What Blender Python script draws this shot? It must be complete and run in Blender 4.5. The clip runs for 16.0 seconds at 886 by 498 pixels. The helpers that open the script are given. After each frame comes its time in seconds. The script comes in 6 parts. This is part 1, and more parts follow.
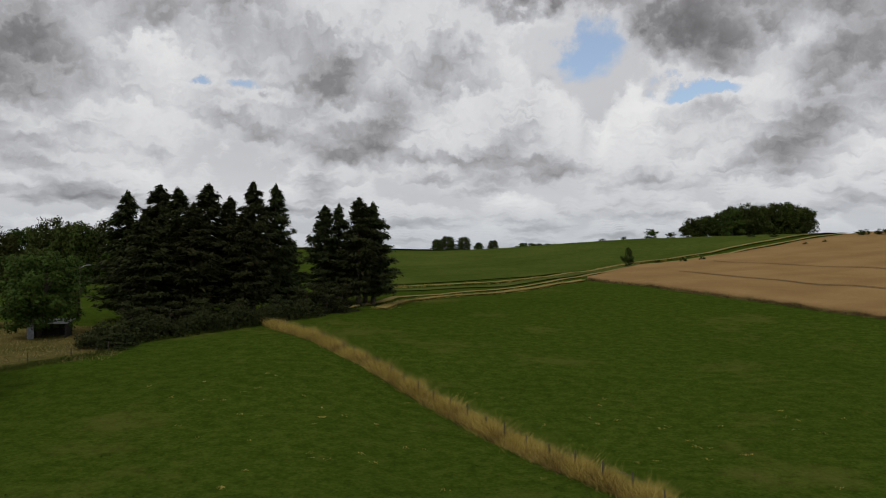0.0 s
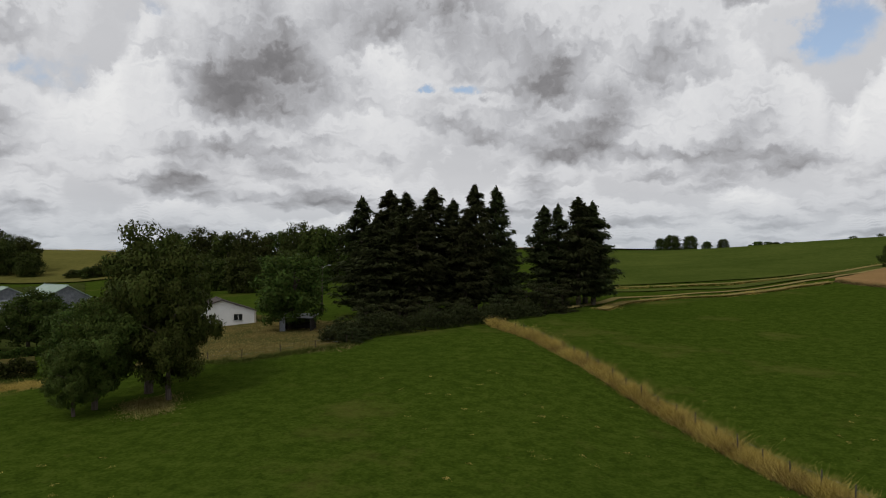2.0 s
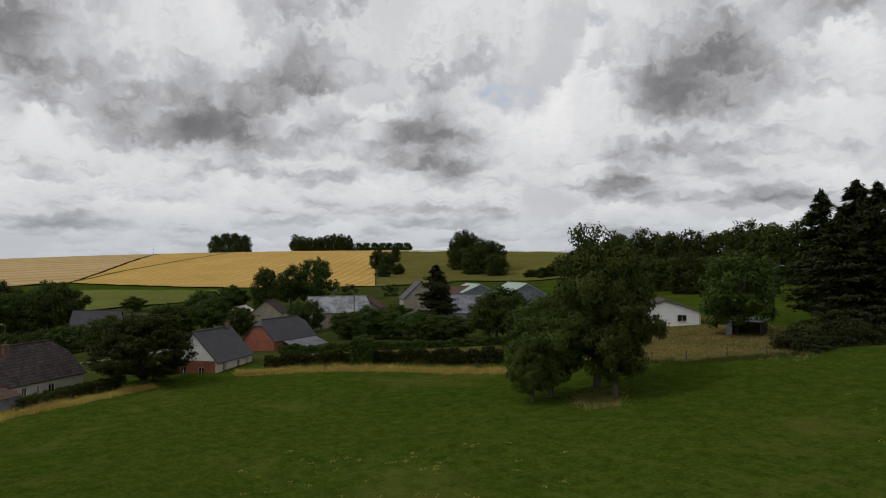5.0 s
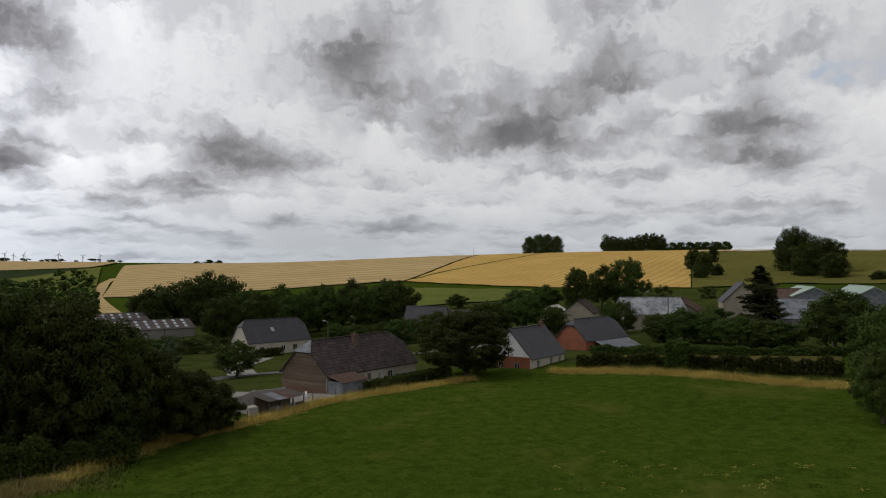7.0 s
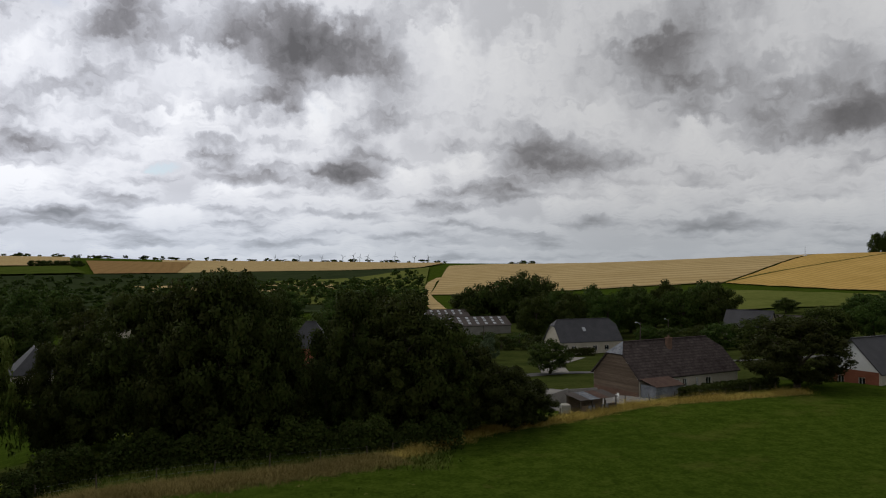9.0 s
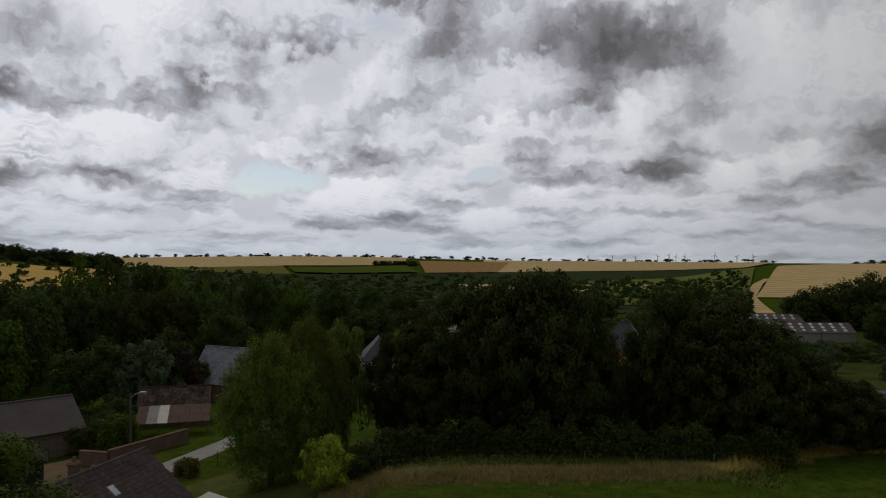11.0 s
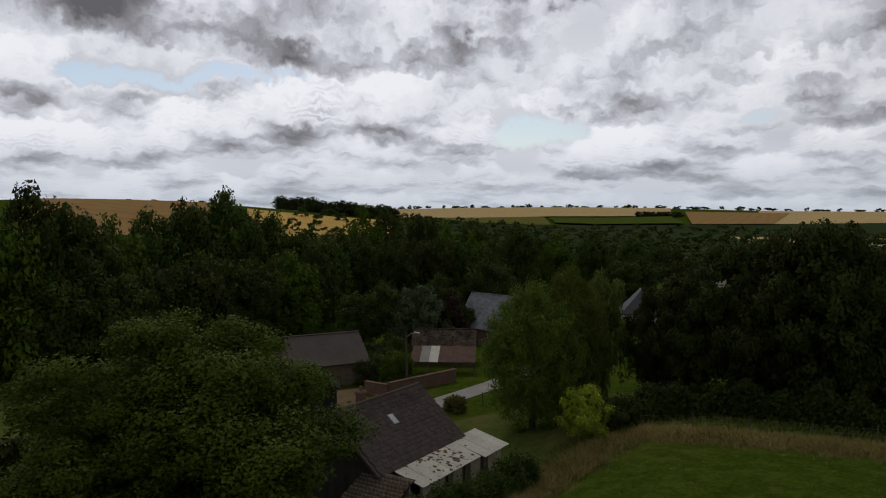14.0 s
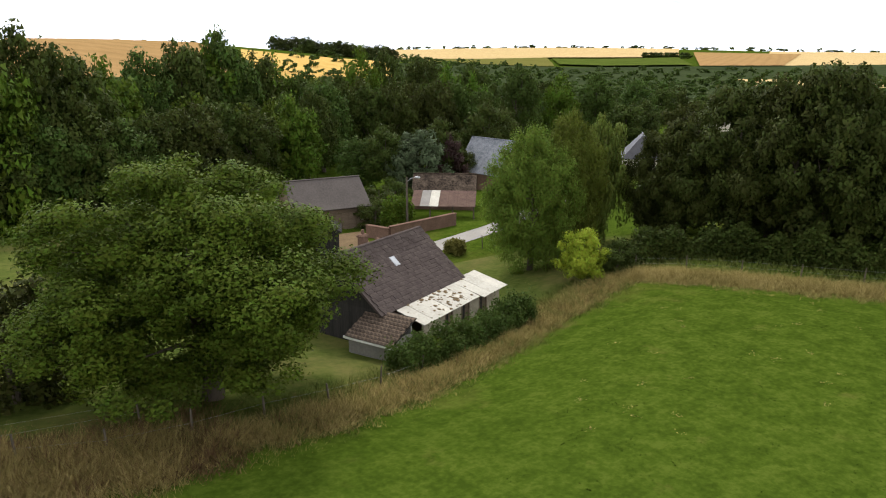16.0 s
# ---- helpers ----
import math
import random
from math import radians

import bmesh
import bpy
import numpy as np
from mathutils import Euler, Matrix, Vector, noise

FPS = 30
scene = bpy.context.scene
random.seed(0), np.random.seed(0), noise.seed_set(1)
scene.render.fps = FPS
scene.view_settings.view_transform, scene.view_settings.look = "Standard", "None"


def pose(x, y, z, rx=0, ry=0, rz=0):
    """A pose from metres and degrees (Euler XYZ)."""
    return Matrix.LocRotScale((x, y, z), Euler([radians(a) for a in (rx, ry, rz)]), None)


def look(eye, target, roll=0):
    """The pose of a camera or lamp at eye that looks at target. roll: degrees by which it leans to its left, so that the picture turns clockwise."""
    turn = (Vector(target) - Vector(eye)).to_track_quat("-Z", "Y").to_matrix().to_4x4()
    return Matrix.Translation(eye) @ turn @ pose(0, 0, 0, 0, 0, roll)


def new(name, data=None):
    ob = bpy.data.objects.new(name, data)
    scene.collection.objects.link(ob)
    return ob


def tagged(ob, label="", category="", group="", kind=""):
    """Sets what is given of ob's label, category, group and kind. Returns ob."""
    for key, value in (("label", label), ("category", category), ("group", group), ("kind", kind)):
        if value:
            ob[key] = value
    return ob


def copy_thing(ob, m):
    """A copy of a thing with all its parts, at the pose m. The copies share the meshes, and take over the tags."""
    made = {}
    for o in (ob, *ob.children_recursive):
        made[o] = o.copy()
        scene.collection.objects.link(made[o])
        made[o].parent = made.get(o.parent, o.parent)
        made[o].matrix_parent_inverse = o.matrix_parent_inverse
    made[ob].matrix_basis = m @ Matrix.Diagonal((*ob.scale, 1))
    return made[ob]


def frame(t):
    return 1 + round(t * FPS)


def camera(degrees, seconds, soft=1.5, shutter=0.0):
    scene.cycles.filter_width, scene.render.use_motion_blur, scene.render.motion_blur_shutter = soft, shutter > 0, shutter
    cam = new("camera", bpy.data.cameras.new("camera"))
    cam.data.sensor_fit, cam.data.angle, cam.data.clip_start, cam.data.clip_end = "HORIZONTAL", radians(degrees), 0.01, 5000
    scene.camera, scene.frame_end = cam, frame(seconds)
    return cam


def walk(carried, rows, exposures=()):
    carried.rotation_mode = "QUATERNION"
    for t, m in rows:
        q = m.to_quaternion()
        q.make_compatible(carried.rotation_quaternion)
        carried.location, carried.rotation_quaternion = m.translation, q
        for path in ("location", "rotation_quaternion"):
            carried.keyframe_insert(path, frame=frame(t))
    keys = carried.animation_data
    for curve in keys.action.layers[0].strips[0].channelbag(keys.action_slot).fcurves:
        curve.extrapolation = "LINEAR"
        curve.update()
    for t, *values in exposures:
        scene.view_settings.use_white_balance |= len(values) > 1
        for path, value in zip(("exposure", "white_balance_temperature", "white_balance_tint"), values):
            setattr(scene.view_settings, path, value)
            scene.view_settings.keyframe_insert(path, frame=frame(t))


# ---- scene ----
# ---- camera: a drone hovering over the meadow, panning and then tilting down ----
EYE = (0.0, 0.0, 15.0)
cam = camera(62.0, 16.0, soft=1.1)
TURNS = [(0.0, 0.18, 1.15), (0.5, 3.42, 1.15), (1.0, 7.14, 1.15), (1.5, 12.14, 1.15), (2.0, 17.10, 1.15),
         (2.5, 22.06, 1.15), (3.0, 27.04, 1.15), (3.5, 32.19, 1.15), (4.0, 38.28, 1.15), (6.5, 68.39, 1.15),
         (7.0, 74.36, 1.15), (7.5, 80.36, 1.15), (8.0, 86.35, 1.16), (10.5, 116.00, 1.15), (11.0, 122.13, 1.14),
         (11.5, 128.24, 1.13), (12.0, 134.32, 1.13), (12.5, 140.35, 0.55), (13.0, 142.07, -0.37), (13.5, 142.10, -1.39),
         (14.0, 142.15, -2.69), (14.5, 142.17, -5.55), (15.0, 142.17, -8.61), (15.5, 142.16, -11.67), (16.0, 142.17, -14.72)]
EXPOSURES = [(0.0, -0.08), (4.0, -0.02), (7.0, -0.12), (8.0, -0.25), (10.5, -0.64), (12.0, -0.8), (13.0, -0.78), (14.0, -0.58), (14.5, -0.25), (15.0, 0.25), (15.5, 1.0), (16.0, 1.62)]
walk(cam, [(t, pose(*EYE, 90 + pitch, -0.05, yaw)) for t, yaw, pitch in TURNS], EXPOSURES)

# ---- sky and sun ----
SUN_BEARING, SUN_HEIGHT = 150.0, 50.0


# the large clouds and gaps: bearing, height, half-width, half-height, strength
DARK_NORTH = [(25, 12.9, 10.0, 2.4, 0.9), (19, 17.7, 12.1, 2.0, 0.6), (4, 12.0, 3.9, 1.8, 0.8), (11, 8.7, 4.8, 1.8, 0.5), (-18, 16.2, 4.8, 2.2, 1.0),
              (-3, 19.6, 8.7, 1.1, 0.7), (-28, 11.3, 4.8, 1.5, 0.6), (29, 7.6, 3.5, 1.8, 0.4), 
              (59, 10.8, 6.6, 2.6, 0.5), (66, 11.5, 9.6, 3.9, 0.6), (53, 9.6, 4.8, 2.2, 0.8)]
DARK_SOUTH = [(81, 16.5, 3.1, 2.2, 0.6), (57, 7.0, 4.4, 0.9, 0.5), (87, 8.4, 2.6, 1.8, 0.5), (97, 6.8, 4.8, 1.5, 0.6), 
              (140, 15.3, 10.0, 2.2, 0.9), (132, 9.7, 4.8, 2.4, 0.9), (113, 16.2, 9.6, 2.6, 0.8), (114, 9.9, 6.1, 2.2, 1.0), (141, 9.2, 3.1, 1.3, 0.6),
              (144, 5.7, 7.0, 1.1, 0.4), (105, 5.9, 3.5, 1.0, 0.5), (169, 15.2, 4.8, 1.8, 0.8), (164, 7.2, 1.8, 0.9, 0.5)]
BLUE_GAPS = [(-11, 16.5, 3.7, 2.0, 1.0), (16, 13.1, 2.4, 0.6, 0.8), (-20, 12.8, 3.7, 0.8, 1.0), (-27, 16.5, 2.2, 0.8, 0.5), (39, 17.3, 5.3, 1.8, 0.4),
             (44, 13.4, 2.6, 2.2, 0.4), (134, 5.8, 3.9, 1.3, 1.0), (128, 17.7, 3.9, 1.8, 0.6), (107, 11.3, 2.6, 2.6, 0.5), (120, 7.2, 1.8, 0.6, 0.8),
             (161, 9.8, 11.7, 0.7, 1.0)]
BRIGHT_HEADS = [(-11, 11.8, 8.3, 1.8, 0.8), (10, 14.0, 2.6, 2.2, 0.6), (-25, 13.9, 3.9, 2.2, 0.8), (-19, 11.0, 2.6, 1.5, 0.9), (36, 11.6, 5.3, 2.6, 0.4),
                (71, 12.4, 2.6, 1.3, 0.4), (87, 5.0, 3.5, 0.7, 0.4), (143, 16.4, 2.6, 1.3, 0.5), (167, 8.4, 4.8, 1.3, 0.9), (160, 8.4, 3.5, 1.3, 0.9),
                (153, 8.9, 2.2, 1.3, 0.8), (117, 6.1, 4.4, 1.0, 0.8), (135, 14.7, 3.5, 2.6, 0.6), (148, 8.8, 4.4, 1.8, 0.4)]
CLOUD_LAYERS, CLOUD_START, CLOUD_SHADE = 12, 0.445, 0.68
CLOUD_DARK, CLOUD_BRIGHT, CLOUD_GAP = 0.145, 0.045, 0.17


def build_sky():
    world = bpy.data.worlds.new("sky")
    scene.world = world
    world.use_nodes = True
    nt = world.node_tree
    nt.nodes.clear()
    N, L = nt.nodes.new, nt.links.new

    def math_node(op, a, b=None, c=None, clamp=False):
        n = N("ShaderNodeMath")
        n.operation, n.use_clamp = op, clamp
        for i, v in enumerate((a, b, c)):
            if v is None:
                continue
            if isinstance(v, (int, float)):
                n.inputs[i].default_value = v
            else:
                L(v, n.inputs[i])
        return n.outputs[0]

    def ramp(v, lo, hi):
        n = N("ShaderNodeMapRange")
        n.interpolation_type = "SMOOTHSTEP"
        n.inputs["From Min"].default_value, n.inputs["From Max"].default_value = lo, hi
        L(v, n.inputs["Value"])
        return n.outputs["Result"]

    def mix(f, a, b):
        n = N("ShaderNodeMix")
        n.data_type = "RGBA"
        if isinstance(f, float):
            n.inputs[0].default_value = f
        else:
            L(f, n.inputs[0])
        for i, v in ((6, a), (7, b)):
            if isinstance(v, tuple):
                n.inputs[i].default_value = (*v, 1)
            else:
                L(v, n.inputs[i])
        return n.outputs[2]

    def cool(v):
        n = N("ShaderNodeMix")
        n.data_type, n.blend_type = "RGBA", "MULTIPLY"
        n.inputs[0].default_value = 1.0
        L(v, n.inputs[6])
        n.inputs[7].default_value = (0.95, 0.98, 1.09, 1)
        return n.outputs[2]

    tc = N("ShaderNodeTexCoord")
    sep = N("ShaderNodeSeparateXYZ")
    L(tc.outputs["Generated"], sep.inputs[0])
    dx, dy, dz = sep.outputs
    bearing = math_node("MULTIPLY", math_node("ARCTAN2", math_node("MULTIPLY", dx, -1.0), dy), 57.29578)
    height = math_node("MULTIPLY", math_node("ARCSINE", dz), 57.29578)

    # ragged bearings and heights, in which the large clouds are placed
    here = N("ShaderNodeCombineXYZ")
    L(bearing, here.inputs[0])
    L(height, here.inputs[1])
    sway = N("ShaderNodeTexNoise")
    sway.inputs["Scale"].default_value, sway.inputs["Detail"].default_value, sway.inputs["Roughness"].default_value = 0.2, 6, 0.6
    L(here.outputs[0], sway.inputs["Vector"])
    shift = N("ShaderNodeVectorMath")
    shift.operation = "SUBTRACT"
    L(sway.outputs["Color"], shift.inputs[0])
    shift.inputs[1].default_value = (0.5, 0.5, 0.5)
    ragged = N("ShaderNodeVectorMath")
    ragged.operation = "MULTIPLY_ADD"
    L(shift.outputs[0], ragged.inputs[0])
    ragged.inputs[1].default_value = (11.0, 6.0, 0.0)
    L(here.outputs[0], ragged.inputs[2])

    def masses(rows):
        total = None
        for b0, e0, w, h, amount in rows:
            sc = N("ShaderNodeVectorMath")
            sc.operation = "MULTIPLY_ADD"
            L(ragged.outputs[0], sc.inputs[0])
            sc.inputs[1].default_value, sc.inputs[2].default_value = (1 / w, 1 / h, 0), (-b0 / w, -e0 / h, 0)
            dot = N("ShaderNodeVectorMath")
            dot.operation = "DOT_PRODUCT"
            L(sc.outputs[0], dot.inputs[0])
            L(sc.outputs[0], dot.inputs[1])
            g = math_node("MULTIPLY", math_node("POWER", 0.42, dot.outputs["Value"]), amount)
            total = g if total is None else math_node("ADD", total, g)
        return total

    gaps, bright, dark = masses(BLUE_GAPS), masses(BRIGHT_HEADS), masses(DARK_NORTH + DARK_SOUTH)
    dark = math_node("MINIMUM", dark, 1.1)
    guide = math_node("MULTIPLY_ADD", dark, CLOUD_DARK, math_node("MULTIPLY", bright, CLOUD_BRIGHT))
    guide = math_node("MULTIPLY_ADD", gaps, -CLOUD_GAP, guide)

    # heaped clouds as layers one above the other: the lowest seen first, wider and greyer than those on top
    flat = N("ShaderNodeCombineXYZ")
    L(dx, flat.inputs[0])
    L(dy, flat.inputs[1])
    reach = math_node("DIVIDE", 1.0, math_node("ADD", math_node("MAXIMUM", dz, 0.0), 0.125))
    level = N("ShaderNodeVectorMath")
    level.operation = "NORMALIZE"
    L(flat.outputs[0], level.inputs[0])
    level = level.outputs[0]
    plan = N("ShaderNodeVectorMath")
    plan.operation = "SCALE"
    L(level, plan.inputs[0])
    L(reach, plan.inputs["Scale"])
    plan = plan.outputs[0]
    rough = N("ShaderNodeTexNoise")
    rough.inputs["Scale"].default_value, rough.inputs["Detail"].default_value = 0.9, 6
    L(here.outputs[0], rough.inputs["Vector"])
    uneven = math_node("MULTIPLY_ADD", rough.outputs[0], 0.5, -0.25)

    veil = N("ShaderNodeTexNoise")
    veil.inputs["Scale"].default_value, veil.inputs["Detail"].default_value = 0.6, 7
    L(plan, veil.inputs["Vector"])
    tone = math_node("MULTIPLY_ADD", veil.outputs[0], 0.3, 0.57)
    torn = math_node("ADD", math_node("MULTIPLY", veil.outputs[0], 0.6), math_node("MULTIPLY", rough.outputs[0], 0.5))
    torn = math_node("ADD", torn, math_node("MULTIPLY_ADD", sway.outputs[0], 1.6, -0.6))
    open_sky = ramp(math_node("SUBTRACT", math_node("MULTIPLY", gaps, 1.3), torn), -0.35, 0.35)
    above = None
    for k in range(CLOUD_LAYERS - 1, -1, -1):
        f = k / (CLOUD_LAYERS - 1)
        at = N("ShaderNodeVectorMath")
        at.operation = "SCALE"
        L(level, at.inputs[0])
        L(math_node("ADD", math_node("ADD", reach, uneven), 1.6 + 1.3 * f), at.inputs["Scale"])
        lift = N("ShaderNodeVectorMath")
        lift.operation = "ADD"
        L(at.outputs[0], lift.inputs[0])
        lift.inputs[1].default_value = (3.1, 1.7, 0.42 * f)
        heap = N("ShaderNodeTexNoise")
        heap.inputs["Scale"].default_value, heap.inputs["Detail"].default_value = 1.05, 7
        heap.inputs["Roughness"].default_value, heap.inputs["Distortion"].default_value = 0.5, 0.0
        L(lift.outputs[0], heap.inputs["Vector"])
        depth = math_node("SUBTRACT", math_node("ADD", heap.outputs[0], guide), CLOUD_START + 0.13 * f ** 1.4)
        cover = math_node("MULTIPLY", ramp(depth, 0.0, 0.075), 0.66)
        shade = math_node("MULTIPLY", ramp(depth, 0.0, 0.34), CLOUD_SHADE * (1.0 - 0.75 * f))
        lit = math_node("SUBTRACT", 0.83 + 0.17 * f, shade)
        if above is not None:
            lit = math_node("MULTIPLY_ADD", math_node("SUBTRACT", above, heap.outputs[0]), 1.7, lit)
        above = heap.outputs[0]
        layer = N("ShaderNodeMix")
        L(cover, layer.inputs[0])
        L(tone, layer.inputs[2])
        L(lit, layer.inputs[3])
        tone = layer.outputs[0]
        open_sky = math_node("MULTIPLY", open_sky, math_node("SUBTRACT", 1.0, cover))
    tone = math_node("SUBTRACT", tone, math_node("MULTIPLY", ramp(height, 16.0, 60.0), 0.22))
    # brighter towards the hidden sun
    towards = N("ShaderNodeVectorMath")
    towards.operation = "DOT_PRODUCT"
    L(level, towards.inputs[0])
    towards.inputs[1].default_value = (-math.sin(radians(SUN_BEARING)), math.cos(radians(SUN_BEARING)), 0)
    sunward = ramp(towards.outputs["Value"], 0.36, 0.95)
    tone = math_node("ADD", tone, math_node("MULTIPLY", math_node("MULTIPLY", sunward, 0.40), math_node("SUBTRACT", tone, 0.65)))
    tones = N("ShaderNodeValToRGB")
    el = tones.color_ramp.elements
    el[0].position, el[0].color = 0.05, (0.13, 0.127, 0.130, 1)
    el[1].position, el[1].color = 1.0, (0.90, 0.90, 0.90, 1)
    for pos, col in ((0.32, (0.27, 0.265, 0.275, 1)), (0.62, (0.53, 0.535, 0.56, 1)), (0.82, (0.74, 0.745, 0.765, 1))):
        el.new(pos).color = col
    L(tone, tones.inputs[0])
    haze = ramp(height, -1.0, 7.0)
    cover = math_node("SUBTRACT", 1.0, math_node("MULTIPLY", open_sky, 0.8))
    cloud = mix(math_node("ADD", math_node("MULTIPLY", haze, 0.65), 0.35), (0.47, 0.52, 0.57), tones.outputs[0])
    clear = N("ShaderNodeTexSky")
    clear.sky_type, clear.sun_disc = "NISHITA", False
    clear.sun_elevation, clear.sun_rotation = radians(SUN_HEIGHT), radians(-SUN_BEARING)
    bg_clear, bg_cloud, blend, out = N("ShaderNodeBackground"), N("ShaderNodeBackground"), N("ShaderNodeMixShader"), N("ShaderNodeOutputWorld")
    L(clear.outputs[0], bg_clear.inputs[0])
    bg_clear.inputs[1].default_value = 0.14
    L(mix(math_node("MULTIPLY", sunward, 0.5), cloud, cool(cloud)), bg_cloud.inputs[0])
    L(math_node("MULTIPLY_ADD", sunward, 0.50, 0.93), bg_cloud.inputs[1])
    L(math_node("MAXIMUM", cover, math_node("SUBTRACT", 1.0, haze)), blend.inputs[0])
    L(bg_clear.outputs[0], blend.inputs[1])
    L(bg_cloud.outputs[0], blend.inputs[2])
    L(blend.outputs[0], out.inputs[0])


build_sky()
sun = new("sun", bpy.data.lights.new("sun", "SUN"))
sun.data.energy, sun.data.angle, sun.data.color = 0.85, radians(10), (1.0, 0.95, 0.87)
b_, h_ = radians(SUN_BEARING), radians(SUN_HEIGHT)
sun.matrix_basis = look((-math.sin(b_) * math.cos(h_) * 90, math.cos(b_) * math.cos(h_) * 90, math.sin(h_) * 90), (0, 0, 0))


# ---- materials ----
def material(name, colours, rough=0.9, scale=1.0, fine=12.0, bump=0.0, bump_dist=0.05, metal=0.0, random_tint=0.0, island_tint=0.0,
             through_light=0.0, stretch=(1, 1, 1), spec=0.0, extra=None, hue=0.0, span=(0.33, 0.68)):
    """A surface of two or three colours blended by broad and fine noise, in metres."""
    m = bpy.data.materials.new(name)
    m.use_nodes = True
    nt = m.node_tree
    N, L = nt.nodes.new, nt.links.new
    b = nt.nodes["Principled BSDF"]
    b.inputs["Roughness"].default_value, b.inputs["Metallic"].default_value = rough, metal
    b.inputs["Specular IOR Level"].default_value = spec
    tc, mp = N("ShaderNodeTexCoord"), N("ShaderNodeMapping")
    mp.inputs["Scale"].default_value = stretch
    L(tc.outputs["Object"], mp.inputs[0])
    big, small = N("ShaderNodeTexNoise"), N("ShaderNodeTexNoise")
    for n, s, d in ((big, scale, 4), (small, fine, 5)):
        n.inputs["Scale"].default_value, n.inputs["Detail"].default_value = s, d
        n.inputs["Roughness"].default_value = 0.62
        L(mp.outputs[0], n.inputs["Vector"])
    add = N("ShaderNodeMath")
    add.operation = "MULTIPLY_ADD"
    L(small.outputs[0], add.inputs[0])
    add.inputs[1].default_value = 0.5
    half = N("ShaderNodeMath")
    half.operation = "MULTIPLY"
    L(big.outputs[0], half.inputs[0])
    half.inputs[1].default_value = 0.5
    L(half.outputs[0], add.inputs[2])
    cr = N("ShaderNodeValToRGB")
    cr.color_ramp.elements[0].position, cr.color_ramp.elements[1].position = span
    cr.color_ramp.elements[0].color, cr.color_ramp.elements[1].color = (*colours[0], 1), (*colours[-1], 1)
    for i, c in enumerate(colours[1:-1]):
        cr.color_ramp.elements.new(span[0] + (span[1] - span[0]) * (i + 1) / (len(colours) - 1)).color = (*c, 1)
    L(add.outputs[0], cr.inputs[0])
    colour = cr.outputs[0]
    for amount, source in ((random_tint, "object"), (island_tint, "island")):
        if amount:
            info = N("ShaderNodeObjectInfo") if source == "object" else N("ShaderNodeNewGeometry")
            val = info.outputs["Random"] if source == "object" else info.outputs["Random Per Island"]
            hs, mr = N("ShaderNodeHueSaturation"), N("ShaderNodeMapRange")
            mr.inputs["To Min"].default_value, mr.inputs["To Max"].default_value = 1 - amount, 1 + amount
            L(val, mr.inputs["Value"])
            L(mr.outputs[0], hs.inputs["Value"])
            if hue:
                hr = N("ShaderNodeMapRange")
                hr.inputs["To Min"].default_value, hr.inputs["To Max"].default_value = 0.5 - hue, 0.5 + hue
                L(val, hr.inputs["Value"])
                L(hr.outputs[0], hs.inputs["Hue"])
            L(colour, hs.inputs["Color"])
            colour = hs.outputs[0]
    if extra:
        colour = extra(nt, colour, tc)
    L(colour, b.inputs["Base Color"])
    if bump:
        bp = N("ShaderNodeBump")
        bp.inputs["Strength"].default_value, bp.inputs["Distance"].default_value = bump, bump_dist
        L(add.outputs[0], bp.inputs["Height"])
        L(bp.outputs[0], b.inputs["Normal"])
    if through_light:
        tr, mx = N("ShaderNodeBsdfTranslucent"), N("ShaderNodeMixShader")
        L(colour, tr.inputs[0])
        mx.inputs[0].default_value = through_light
        L(b.outputs[0], mx.inputs[1])
        L(tr.outputs[0], mx.inputs[2])
        L(mx.outputs[0], nt.nodes["Material Output"].inputs[0])
    return m


def rows(angle, spacing, dark, amount, upright=False):
    """Mown or drilled rows running at an angle over a field."""
    def add(nt, colour, tc):
        N, L = nt.nodes.new, nt.links.new
        mp, wv, mx, rm = N("ShaderNodeMapping"), N("ShaderNodeTexWave"), N("ShaderNodeMix"), N("ShaderNodeMapRange")
        mp.inputs["Rotation"].default_value = (0, radians(90) if upright else 0, radians(angle))
        L(tc.outputs["Object"], mp.inputs[0])
        L(mp.outputs[0], wv.inputs["Vector"])
        wv.inputs["Scale"].default_value = 0.314 / spacing
        wv.inputs["Distortion"].default_value, wv.inputs["Detail"].default_value, wv.inputs["Detail Scale"].default_value = (0.8, 2, 2.0) if upright else (1.6, 3, 0.4)
        rm.inputs["From Min"].default_value, rm.inputs["From Max"].default_value = 0.55, 1.0
        rm.inputs["To Max"].default_value = amount
        L(wv.outputs["Fac"], rm.inputs["Value"])
        mx.data_type = "RGBA"
        L(rm.outputs[0], mx.inputs[0])
        L(colour, mx.inputs[6])
        mx.inputs[7].default_value = (*dark, 1)
        return mx.outputs[2]
    return add


